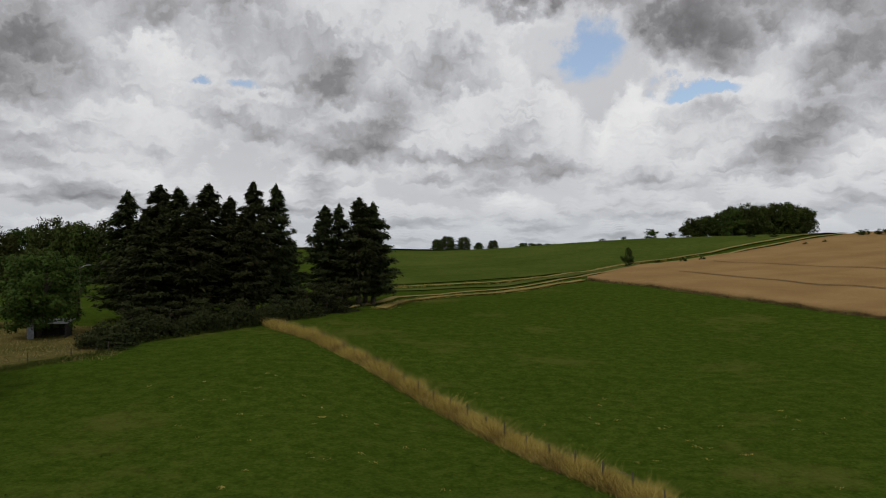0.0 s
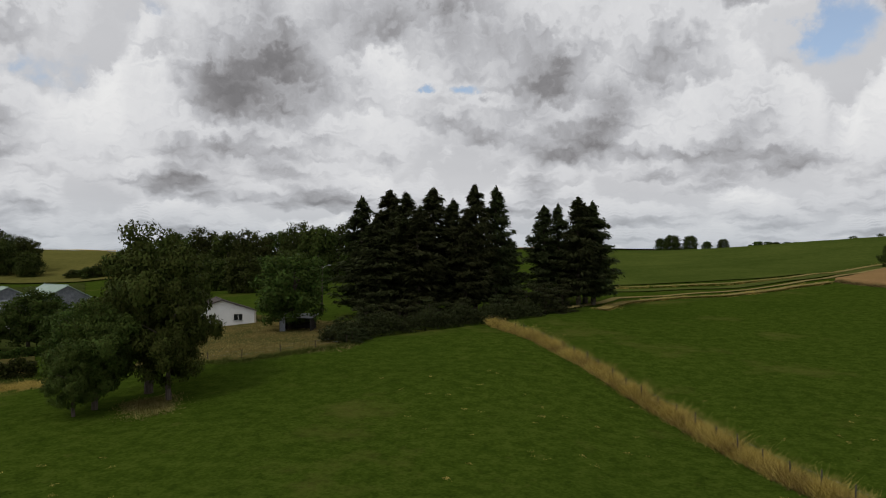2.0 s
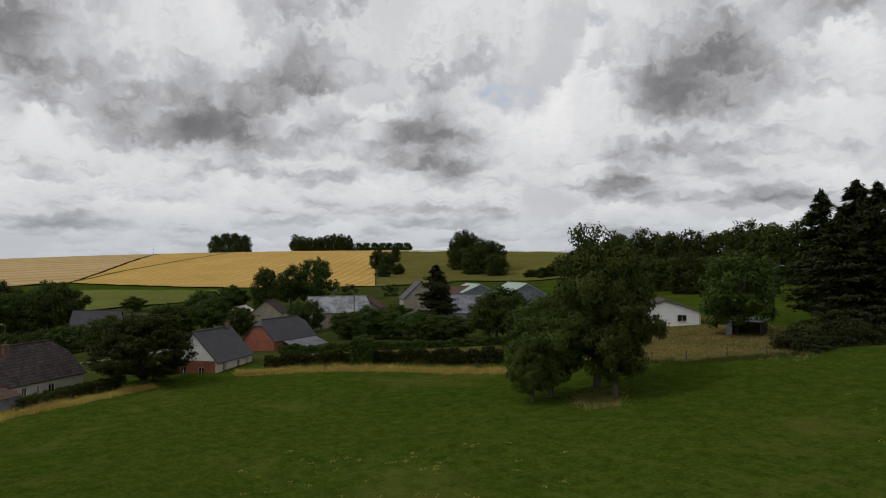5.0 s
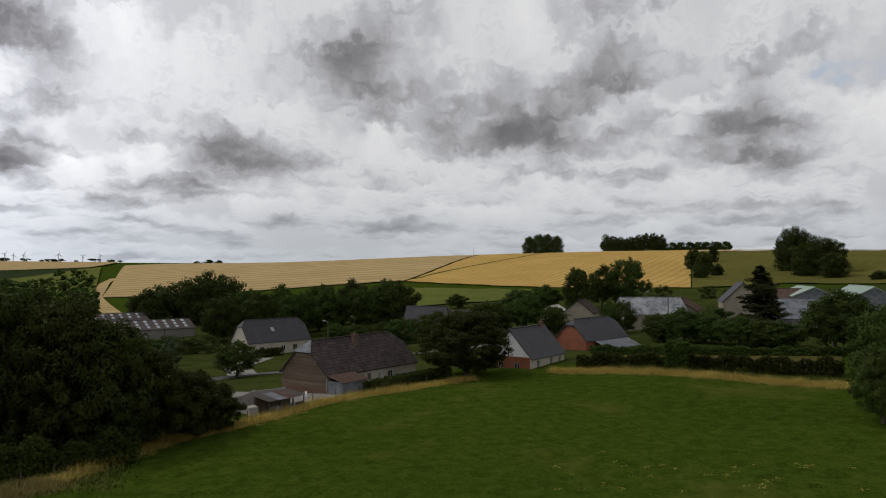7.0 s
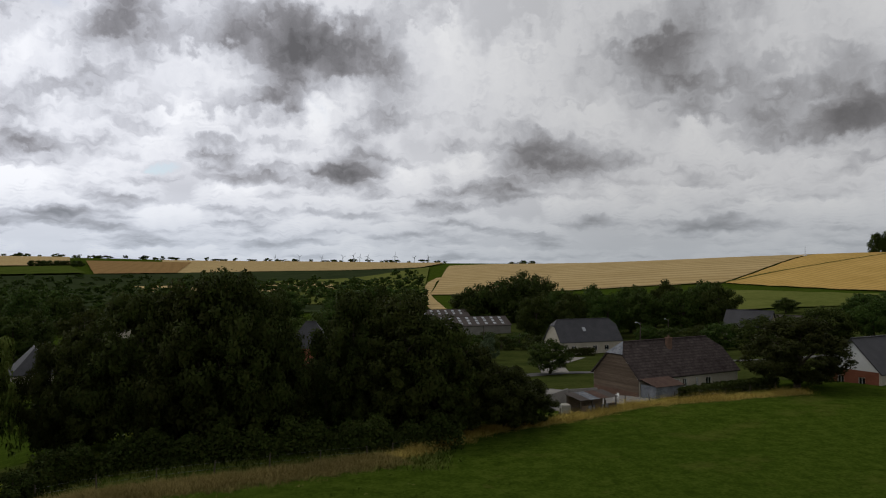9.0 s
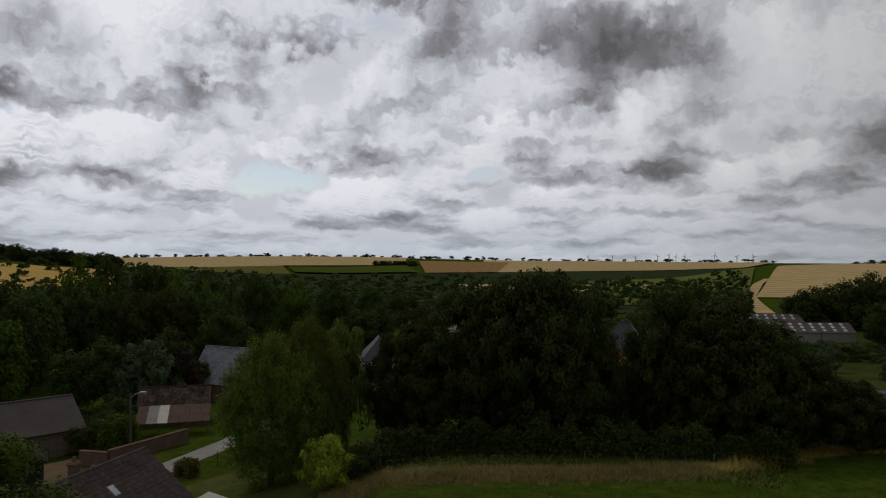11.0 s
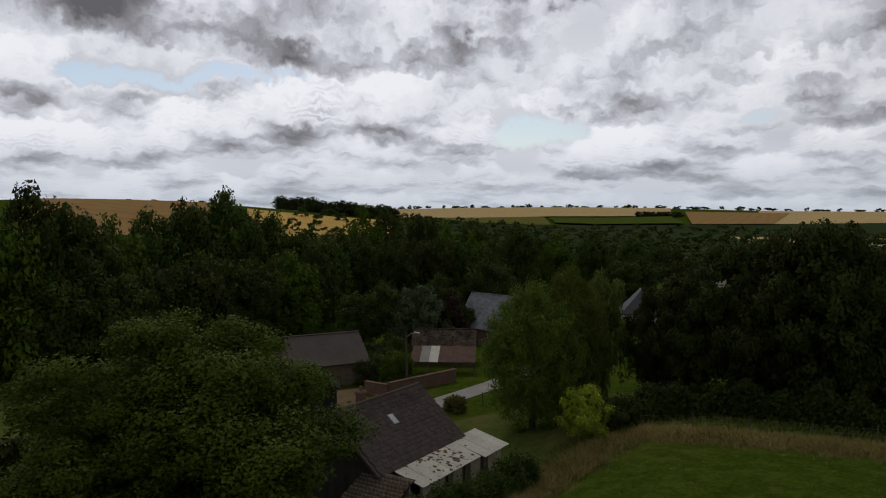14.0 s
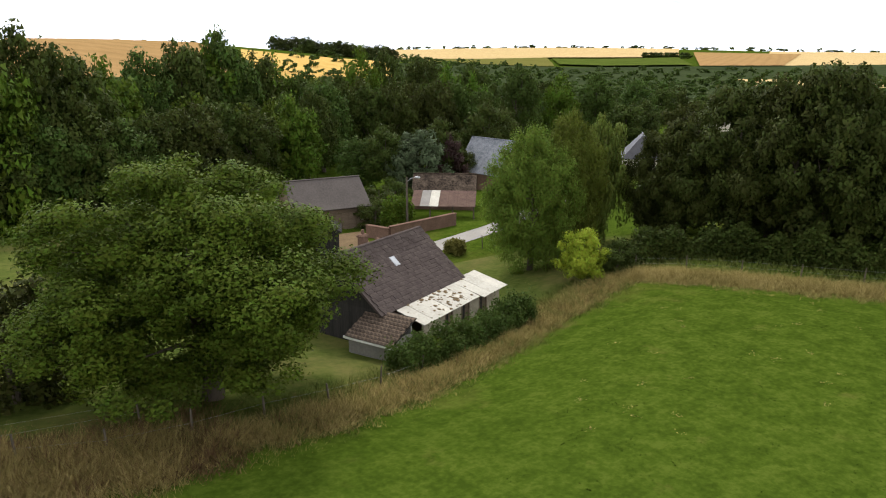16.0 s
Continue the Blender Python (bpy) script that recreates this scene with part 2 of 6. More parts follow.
def patches(colour2, scale, lo, hi, amount):
    """Irregular spots of a second colour, as of dry or worn grass."""
    def add(nt, colour, tc):
        N, L = nt.nodes.new, nt.links.new
        prev = colour
        for sc, a, c in ((scale, lo, amount), (scale * 7.0, lo + 0.07, amount * 0.8)):
            n, rm, mx = N("ShaderNodeTexNoise"), N("ShaderNodeMapRange"), N("ShaderNodeMix")
            n.inputs["Scale"].default_value, n.inputs["Detail"].default_value, n.inputs["Roughness"].default_value = sc, 6, 0.65
            L(tc.outputs["Object"], n.inputs["Vector"])
            rm.inputs["From Min"].default_value, rm.inputs["From Max"].default_value = a, hi + a - lo
            rm.inputs["To Max"].default_value = c
            L(n.outputs[0], rm.inputs["Value"])
            mx.data_type = "RGBA"
            L(rm.outputs[0], mx.inputs[0])
            L(prev, mx.inputs[6])
            mx.inputs[7].default_value = (*colour2, 1)
            prev = mx.outputs[2]
        return prev
    return add


def chain(*steps):
    def add(nt, colour, tc):
        for step in steps:
            colour = step(nt, colour, tc)
        return colour
    return add


def leaf_material(name, dark, light):
    return material(name, (dark, light), rough=0.75, scale=0.25, fine=1.5, random_tint=0.24, island_tint=0.24, through_light=0.22, hue=0.02, spec=0.10)


M = {
    "meadow": material("meadow_grass", ((0.029, 0.048, 0.0055), (0.042, 0.067, 0.0075), (0.062, 0.087, 0.012)), scale=0.8, fine=3.4, bump=0.8, bump_dist=0.15, span=(0.39, 0.62), extra=chain(patches((0.024, 0.046, 0.005), 0.035, 0.5, 0.75, 0.4), patches((0.15, 0.125, 0.035), 0.06, 0.56, 0.75, 0.5))),
    "far_green": material("far_pasture", ((0.044, 0.066, 0.011), (0.080, 0.102, 0.020)), scale=0.03, fine=0.5, span=(0.38, 0.62)),
    "pale_pasture": material("pale_valley_pasture", ((0.085, 0.105, 0.024), (0.145, 0.155, 0.042)), scale=0.02, fine=0.3, span=(0.38, 0.62)),
    "olive": material("dry_hill_pasture", ((0.085, 0.088, 0.022), (0.15, 0.135, 0.038)), scale=0.02, fine=0.3),
    "wheat": material("standing_wheat", ((0.22, 0.135, 0.055), (0.33, 0.21, 0.09)), scale=0.05, fine=2.0, bump=0.6, bump_dist=0.3, extra=rows(62, 24.0, (0.17, 0.105, 0.045), 0.22)),
    "stubble": material("golden_stubble", ((0.42, 0.27, 0.075), (0.60, 0.40, 0.13)), scale=0.03, fine=0.5, extra=rows(-45, 6.5, (0.27, 0.17, 0.06), 0.45)),
    "stubble_pale": material("pale_stubble", ((0.40, 0.29, 0.13), (0.53, 0.40, 0.20)), scale=0.02, fine=0.4, extra=rows(20, 22.0, (0.26, 0.18, 0.08), 0.6)),
    "dry_garden": material("dry_lawn", ((0.060, 0.064, 0.018), (0.15, 0.112, 0.038)), scale=0.3, fine=1.8, bump=0.5, span=(0.38, 0.62), extra=patches((0.050, 0.060, 0.014), 0.1, 0.5, 0.7, 0.6)),
    "garden": material("garden_lawn", ((0.042, 0.062, 0.012), (0.085, 0.10, 0.024)), scale=0.5, fine=2.5, bump=0.5, span=(0.38, 0.62), extra=patches((0.14, 0.115, 0.045), 0.12, 0.5, 0.7, 0.6)),
    "gravel": material("pale_gravel", ((0.20, 0.19, 0.17), (0.32, 0.30, 0.27)), scale=0.3, fine=6.0, bump=0.3),
    "asphalt": material("worn_asphalt", ((0.10, 0.10, 0.095), (0.17, 0.165, 0.155)), scale=0.3, fine=8.0, bump=0.2),
    "earth": material("bare_earth", ((0.10, 0.07, 0.04), (0.18, 0.13, 0.075)), scale=0.4, fine=4.0, bump=0.5),
    "dry_grass": material("dry_tall_grass", ((0.38, 0.285, 0.068), (0.66, 0.515, 0.15)), scale=0.2, fine=3.0, island_tint=0.18, through_light=0.2),
    "green_grass": material("green_tall_grass", ((0.06, 0.085, 0.018), (0.13, 0.145, 0.035)), scale=0.2, fine=3.0, island_tint=0.18, through_light=0.2),
    # woodland green made duller and bluer to stand in for distance haze
    "hazed_wood": material("hazed_far_woodland", ((0.022, 0.032, 0.014), (0.045, 0.058, 0.024)), scale=0.01, fine=0.08),
    "sorrel": material("red_brown_weeds", ((0.085, 0.052, 0.026), (0.20, 0.125, 0.06)), scale=0.3, fine=3.0, island_tint=0.25, through_light=0.15),
    "fringe": material("olive_dry_grass", ((0.19, 0.16, 0.052), (0.38, 0.30, 0.12)), scale=0.25, fine=2.0, island_tint=0.15, through_light=0.2),
    "bark": material("grey_brown_bark", ((0.05, 0.04, 0.03), (0.12, 0.10, 0.08)), scale=2.0, fine=14.0, bump=0.8, stretch=(1, 1, 0.25)),
    "oak": leaf_material("oak_leaves", (0.041, 0.069, 0.006), (0.092, 0.134, 0.012)),
    "leaf": leaf_material("broad_leaves", (0.030, 0.047, 0.008), (0.064, 0.089, 0.015)),
    "dark_leaf": leaf_material("dark_hornbeam_leaves", (0.023, 0.032, 0.006), (0.060, 0.074, 0.013)),
    "ash_leaf": leaf_material("ash_leaves", (0.068, 0.102, 0.012), (0.132, 0.176, 0.024)),
    "pear_leaf": leaf_material("pear_leaves", (0.036, 0.049, 0.009), (0.078, 0.098, 0.018)),
    # two tan tones blended by noise, darker than the cream render
    "tan": material("mottled_tan_render", ((0.22, 0.19, 0.145), (0.40, 0.36, 0.28)), scale=0.8, fine=6.0, bump=0.2),
    "light_leaf": leaf_material("fresh_light_leaves", (0.085, 0.125, 0.022), (0.16, 0.21, 0.04)),
    "yellow_leaf": leaf_material("yellow_green_leaves", (0.17, 0.20, 0.014), (0.30, 0.33, 0.03)),
    "silver_leaf": leaf_material("silvery_leaves", (0.055, 0.075, 0.035), (0.10, 0.125, 0.065)),
    "purple_leaf": leaf_material("purple_leaves", (0.03, 0.016, 0.016), (0.055, 0.03, 0.028)),
    "needle": leaf_material("spruce_needles", (0.025, 0.031, 0.010), (0.052, 0.059, 0.019)),
    "slate": material("grey_slate", ((0.034, 0.034, 0.038), (0.070, 0.069, 0.074)), rough=0.6, scale=0.6, fine=7.0, bump=0.2, random_tint=0.15, spec=0.25),
    "tile": material("weathered_brown_tile", ((0.046, 0.037, 0.034), (0.092, 0.075, 0.068)), rough=0.85, scale=0.7, fine=6.0, bump=0.4, random_tint=0.14, island_tint=0.14),
    "tile_rows": material("old_dark_tile_courses", ((0.040, 0.032, 0.030), (0.105, 0.086, 0.080)), rough=0.9, scale=1.2, fine=5.0, bump=0.5, span=(0.38, 0.62), extra=rows(0, 0.32, (0.022, 0.018, 0.017), 0.4, True)),
    "village_grass": material("rough_village_grass", ((0.028, 0.040, 0.009), (0.060, 0.070, 0.018)), scale=0.12, fine=1.5, bump=0.4, span=(0.38, 0.62)),
    "mossy": material("mossy_dark_tile", ((0.024, 0.019, 0.016), (0.112, 0.085, 0.063)), rough=0.9, scale=0.8, fine=4.0, bump=0.5, span=(0.40, 0.60), random_tint=0.2, island_tint=0.3),
    "brick": material("red_brick", ((0.20, 0.075, 0.045), (0.33, 0.13, 0.08)), scale=0.8, fine=9.0, bump=0.3, random_tint=0.1),
    "old_brick": material("old_pink_brick", ((0.10, 0.062, 0.047), (0.21, 0.135, 0.10)), scale=0.8, fine=9.0, bump=0.3),
    "render": material("cream_render", ((0.38, 0.34, 0.27), (0.54, 0.50, 0.42)), scale=0.5, fine=8.0, bump=0.1),
    "white": material("white_paint", ((0.68, 0.68, 0.66), (0.82, 0.82, 0.80)), rough=0.5, scale=0.6, fine=8.0),
    "boards": material("weathered_boards", ((0.095, 0.07, 0.05), (0.20, 0.155, 0.115)), scale=0.5, fine=6.0, bump=0.4, stretch=(0.3, 0.3, 4), random_tint=0.2),
    "dark_boards": material("dark_tarred_boards", ((0.02, 0.019, 0.018), (0.05, 0.046, 0.042)), scale=0.6, fine=6.0, bump=0.4, stretch=(4, 4, 0.3), random_tint=0.2),
    "concrete": material("grey_concrete", ((0.18, 0.17, 0.155), (0.30, 0.285, 0.26)), scale=0.5, fine=7.0, bump=0.2),
    "cement_sheet": material("pale_cement_sheet", ((0.34, 0.32, 0.27), (0.56, 0.54, 0.47)), scale=0.5, fine=6.0, bump=0.2, random_tint=0.08),
    "metal_grey": material("grey_sheet_metal", ((0.12, 0.13, 0.145), (0.25, 0.26, 0.28)), rough=0.6, scale=0.9, fine=5.0, span=(0.4, 0.6)),
    "metal_rust": material("rusty_sheet_metal", ((0.070, 0.047, 0.040), (0.145, 0.098, 0.078)), rough=0.7, scale=0.8, fine=6.0),
    "metal_green": material("pale_green_sheet_metal", ((0.28, 0.36, 0.30), (0.40, 0.47, 0.41)), rough=0.5, scale=0.5, fine=5.0),
    "fibre_brown": material("brown_fibre_cement", ((0.075, 0.065, 0.060), (0.125, 0.11, 0.10)), rough=0.8, scale=0.3, fine=5.0),
    "wood": material("grey_post_wood", ((0.06, 0.05, 0.038), (0.14, 0.12, 0.092)), scale=2.0, fine=18.0, stretch=(1, 1, 0.2), bump=0.4),
    "glass": material("dark_window_glass", ((0.012, 0.014, 0.017), (0.022, 0.025, 0.03)), rough=0.08, spec=0.6),
    "clear_sheet": material("translucent_roof_sheet", ((0.36, 0.38, 0.40), (0.52, 0.54, 0.56)), rough=0.3),
    "zinc": material("zinc_flashing", ((0.30, 0.31, 0.33), (0.45, 0.46, 0.48)), rough=0.4, metal=0.5, scale=0.8, fine=6.0),
    "silver_sheet": material("bright_patched_sheet_metal", ((0.14, 0.15, 0.16), (0.36, 0.37, 0.38)), rough=0.5, scale=0.5, fine=3.0, span=(0.42, 0.58)),
    "turbine": material("far_turbine_paint", ((0.45, 0.48, 0.52), (0.50, 0.53, 0.57)), rough=0.5),
}


# ---- small builders ----
def mesh(name, verts, faces, mats, smooth=False, index=None):
    me = bpy.data.meshes.new(name)
    me.from_pydata([tuple(v) for v in verts], [], [tuple(f) for f in faces])
    for mt in mats if isinstance(mats, (list, tuple)) else (mats,):
        me.materials.append(mt)
    if index is not None:
        me.polygons.foreach_set("material_index", index)
    if smooth:
        me.polygons.foreach_set("use_smooth", [True] * len(me.polygons))
    me.update()
    return me


def tris(name, pts, mat, normals=None):
    """A mesh of loose triangles from an array (n, 3, 3); normals: one for each leaf, to round the shading of a crown."""
    n = len(pts)
    if normals is not None:
        pts = np.array(pts)
        face = np.cross(pts[:, 1] - pts[:, 0], pts[:, 2] - pts[:, 0])
        back = (face * normals).sum(1) < 0
        pts[back] = pts[back][:, ::-1]
    me = bpy.data.meshes.new(name)
    me.vertices.add(3 * n)
    me.vertices.foreach_set("co", np.asarray(pts, dtype=np.float32).ravel())
    me.loops.add(3 * n)
    me.loops.foreach_set("vertex_index", np.arange(3 * n, dtype=np.int32))
    me.polygons.add(n)
    me.polygons.foreach_set("loop_start", np.arange(0, 3 * n, 3, dtype=np.int32))
    me.materials.append(mat)
    me.update(calc_edges=True)
    if normals is not None:
        me.polygons.foreach_set("use_smooth", np.ones(n, dtype=bool))
        me.normals_split_custom_set_from_vertices(np.repeat(normals, 3, axis=0).tolist())
    return me


def part(name, data, mat=None, parent=None, label="", at=None):
    """Links a bmesh or mesh as one mesh object under a thing or a part."""
    if isinstance(data, bmesh.types.BMesh):
        me = bpy.data.meshes.new(name)
        data.to_mesh(me)
        data.free()
        me.materials.append(mat)
    else:
        me = data
    ob = new(name, me)
    if parent is not None:
        ob.parent = parent
    if at is not None:
        ob.matrix_basis = at
    return tagged(ob, label)


def box(bm, x0, y0, z0, x1, y1, z1, bevel=0.0):
    m = Matrix.LocRotScale(((x0 + x1) / 2, (y0 + y1) / 2, (z0 + z1) / 2), None, (abs(x1 - x0), abs(y1 - y0), abs(z1 - z0)))
    vs = bmesh.ops.create_cube(bm, size=1.0, matrix=m)["verts"]
    if bevel:
        es = {e for v in vs for e in v.link_edges}
        bmesh.ops.bevel(bm, geom=list(es), offset=bevel, segments=1, affect="EDGES")
    return bm


def tube(bm, pts, radii, sides=8):
    """A tapered tube along points."""
    rings = []
    for i, (p, r) in enumerate(zip(pts, radii)):
        p = Vector(p)
        d = (Vector(pts[min(i + 1, len(pts) - 1)]) - Vector(pts[max(i - 1, 0)])).normalized()
        u = d.orthogonal().normalized()
        v = d.cross(u)
        rings.append([bm.verts.new(p + (u * math.cos(2 * math.pi * k / sides) + v * math.sin(2 * math.pi * k / sides)) * r) for k in range(sides)])
    for a, c in zip(rings, rings[1:]):
        for k in range(sides):
            bm.faces.new((a[k], a[(k + 1) % sides], c[(k + 1) % sides], c[k]))
    bm.faces.new(rings[0][::-1])
    bm.faces.new(rings[-1])
    return bm


# ---- the land: bearings in degrees to the left of the first view, distances from the hover point ----
NEAR = [(-40, 0, 2.5, 9), (-15, 0, 3, 9.4), (0, 0, 3.5, 8.6), (10, 1, 4.8, 8.5), (20, 1, 4.7, 8), (33, 1, 3.7, 7.5), (40, 0.7, 2, 5),
        (50, 0.3, 0.9, 1.8), (60, 0, 0.3, 0.0), (74, 0, -0.6, -4.2), (86, -0.3, -2, -8), (98, -0.4, -3, -9), (110, -0.3, -3, -10),
        (125, -0.9, -4, -11), (135, -2.8, -5, -11), (145, -3.8, -5, -10), (155, -3.4, -5.5, -9), (170, -3.2, -5.5, -8), (190, -2, -5, -6), (250, 0, 0, 0)]
MIDDLE = [(-40, 300, 18, 430, 29), (-15, 290, 15.5, 400, 27.6), (0, 300, 13.5, 450, 22), (10, 300, 12, 450, 20.5), (20, 300, 9, 450, 18),
          (33, 300, 9, 500, 19), (45, 380, 4, 650, 25), (60, 400, 2, 750, 26.5), (74, 420, -2, 850, 22.8), (86, 400, -8, 950, 15.5),
          (98, 500, -11, 1150, 10), (106, 600, -12, 1200, -9), (125, 550, -14, 1000, -15), (135, 500, -13, 1000, -13),
          (149, 500, -10, 1000, 13), (160, 400, -5, 900, 27), (172, 300, -4, 600, 25), (190, 300, 0, 600, 20), (250, 300, 4, 600, 8)]
FAR = [(-40, 30, 30), (-15, 28, 30), (0, 36, 40), (10, 42, 40), (33, 34, 40), (45, 32, 38), (60, 25, 30), (74, 20, 20), (86, 13, 14),
       (98, 6, 20), (106, -3, 24), (116, -4, 32), (125, -3, 48), (135, -2, 55), (149, 10, 45), (160, 28, 30), (172, 30, 30), (250, 10, 10)]


def around(table, bearing):
    """The rows of a table, blended smoothly over the bearing."""
    rows = np.array(table, dtype=float)
    a = np.concatenate([rows[:, 0] - 360, rows[:, 0], rows[:, 0] + 360])
    v = np.concatenate([rows[:, 1:]] * 3)
    b = (np.asarray(bearing, dtype=float) + 40) % 360 - 40
    k = np.clip(np.searchsorted(a, b, side="right") - 1, 1, len(a) - 3)
    h = (a[k + 1] - a[k])
    t = ((b - a[k]) / h)[:, None]
    s0 = ((v[k + 1] - v[k - 1]) / (a[k + 1] - a[k - 1])[:, None]) * h[:, None]
    s1 = ((v[k + 2] - v[k]) / (a[k + 2] - a[k])[:, None]) * h[:, None]
    return (2 * t ** 3 - 3 * t ** 2 + 1) * v[k] + (t ** 3 - 2 * t ** 2 + t) * s0 + (3 * t ** 2 - 2 * t ** 3) * v[k + 1] + (t ** 3 - t ** 2) * s1


def land(xs, ys):
    """The ground's height at points, as an array."""
    xs, ys = np.atleast_1d(np.asarray(xs, float)), np.atleast_1d(np.asarray(ys, float))
    r = np.hypot(xs, ys)
    b = np.degrees(np.arctan2(-xs, ys))
    n, m, f = around(NEAR, b), around(MIDDLE, b), around(FAR, b)
    one = np.ones_like(r)
    R = np.stack([0 * one, 22 * one, 50 * one, 100 * one, 200 * one, m[:, 0], m[:, 2], 1600 * one, 4700 * one, 6000 * one], 1)
    Z = np.stack([0 * one, 0.12 * n[:, 0], n[:, 0], n[:, 1], n[:, 2], m[:, 1], m[:, 3], f[:, 0], f[:, 1], f[:, 1]], 1)
    H, D = np.diff(R, axis=1), np.diff(Z, axis=1) / np.diff(R, axis=1)
    S = np.zeros_like(Z)
    w1, w2 = 2 * H[:, 1:] + H[:, :-1], H[:, 1:] + 2 * H[:, :-1]
    same = D[:, :-1] * D[:, 1:] > 0
    safe = np.where(same, (w1 + w2) / (w1 / np.where(same, D[:, :-1], 1) + w2 / np.where(same, D[:, 1:], 1)), 0)
    S[:, 1:-1], S[:, 0], S[:, -1] = safe, D[:, 0], 0
    k = np.clip((r[:, None] >= R).sum(1) - 1, 0, R.shape[1] - 2)
    i = np.arange(len(r))
    h = H[i, k]
    t = (r - R[i, k]) / h
    z = (2 * t ** 3 - 3 * t ** 2 + 1) * Z[i, k] + (t ** 3 - 2 * t ** 2 + t) * h * S[i, k] + (3 * t ** 2 - 2 * t ** 3) * Z[i, k + 1] + (t ** 3 - t ** 2) * h * S[i, k + 1]
    roll = 0.10 * np.sin(xs * 0.21 + 1.3 * np.sin(ys * 0.13)) + 0.08 * np.sin(ys * 0.27 + np.sin(xs * 0.17))
    return z + roll * np.clip(r / 60, 0, 1)


def spot(bearing, dist, lift=0.0):
    """A point on the ground at a bearing and a distance."""
    x, y = -math.sin(radians(bearing)) * dist, math.cos(radians(bearing)) * dist
    return Vector((x, y, float(land(x, y)[0]) + lift))


def build_ground():
    fine = np.arange(-45, 195, 0.6)
    rest = np.arange(195, 315, 4.0)
    bs = np.radians(np.concatenate([fine, rest]))
    rs = np.concatenate([[1.5], np.arange(6, 120, 2.5), 120 * (4800 / 120) ** (np.arange(0, 95) / 94)])
    xs = (-np.sin(bs)[None, :] * rs[:, None]).ravel()
    ys = (np.cos(bs)[None, :] * rs[:, None]).ravel()
    zs = land(xs, ys)
    nb, nr = len(bs), len(rs)
    verts = list(zip(xs, ys, zs)) + [(0, 0, 0)]
    faces = [(i * nb + j, (i + 1) * nb + j, (i + 1) * nb + (j + 1) % nb, i * nb + (j + 1) % nb) for i in range(nr - 1) for j in range(nb)]
    faces += [(nr * nb, j, (j + 1) % nb) for j in range(nb)]
    ob = new("ground", mesh("ground", verts, faces, M["meadow"], smooth=True))
    tagged(ob, "rolling green meadow grass with faint dry patches", "ground", kind="structure")


build_ground()


def resample(line, n):
    """n points evenly along a plan polyline of (bearing, distance)."""
    p = np.array([(-math.sin(radians(b)) * r, math.cos(radians(b)) * r) for b, r in line])
    s = np.concatenate([[0], np.cumsum(np.hypot(*np.diff(p, axis=0).T))])
    u = np.linspace(0, s[-1], n)
    return np.stack([np.interp(u, s, p[:, 0]), np.interp(u, s, p[:, 1])], 1)


def field(name, near, far, mat, label, category="field", lift=0.12, nu=60, nv=24, skirt=0.0):
    """A sheet of land between two plan lines, laid over the ground; skirt: a standing crop's edge."""
    a, c = resample(near, nu), resample(far, nu)
    t = np.linspace(0, 1, nv)[:, None, None]
    p = (a[None] * (1 - t) + c[None] * t).reshape(-1, 2)
    r = np.hypot(p[:, 0], p[:, 1])
    z = land(p[:, 0], p[:, 1]) + lift + 0.0015 * np.maximum(r - 100, 0)
    verts = [(x, y, h) for (x, y), h in zip(p, z)]
    faces = [(i * nu + j, i * nu + j + 1, (i + 1) * nu + j + 1, (i + 1) * nu + j) for i in range(nv - 1) for j in range(nu - 1)]
    if skirt:
        rim = [j for j in range(nu)] + [i * nu + nu - 1 for i in range(1, nv)] + [(nv - 1) * nu + j for j in range(nu - 2, -1, -1)] + [i * nu for i in range(nv - 2, 0, -1)]
        base = len(verts)
        verts += [(verts[k][0], verts[k][1], verts[k][2] - skirt) for k in rim]
        n = len(rim)
        faces += [(rim[i], base + i, base + (i + 1) % n, rim[(i + 1) % n]) for i in range(n)]
    ob = new(name, mesh(name, verts, faces, mat, smooth=True))
    return tagged(ob, label, category, kind="structure")


def ribbon(name, line, width, mat, label, category="road", lift=0.06, n=60):
    """A track or road of even width along a plan line."""
    p = resample(line, n)
    d = np.gradient(p, axis=0)
    d /= np.hypot(d[:, 0], d[:, 1])[:, None]
    side = np.stack([-d[:, 1], d[:, 0]], 1) * width / 2
    verts, faces = [], []
    for k in (-1, -0.35, 0.35, 1):
        q = p + side * k
        z = land(q[:, 0], q[:, 1]) + lift + 0.0015 * np.maximum(np.hypot(q[:, 0], q[:, 1]) - 100, 0)
        verts += [(x, y, h) for (x, y), h in zip(q, z)]
    faces = [(s * n + i, s * n + i + 1, (s + 1) * n + i + 1, (s + 1) * n + i) for s in range(3) for i in range(n - 1)]
    ob = new(name, mesh(name, verts, faces, mat, smooth=True))
    return tagged(ob, label, category, kind="structure")


# ---- fields, tracks and roads ----
field("wheat_field", [(-10.9, 219), (-16, 196), (-21.4, 173), (-30.8, 147), (-46, 128)],
      [(-14.6, 268), (-20, 300), (-28.6, 372), (-36, 440), (-46, 430)], M["wheat"], "standing ripe brown wheat field with a clean edge", lift=0.75, skirt=0.9, nu=90, nv=40)
field("upper_wheat_field", [(-17, 420), (-24, 420), (-33, 430)], [(-17, 640), (-24, 640), (-33, 640)], M["wheat"], "distant strip of ripe wheat on the hilltop", lift=0.4)
ribbon("grassy_track", [(9, 136), (6.2, 150), (3.9, 170), (-1, 184), (-4, 188), (-10.3, 228), (-14.4, 275), (-19, 300), (-28.6, 390)], 2.0, M["fringe"], "worn pale farm track between grass banks", "track")
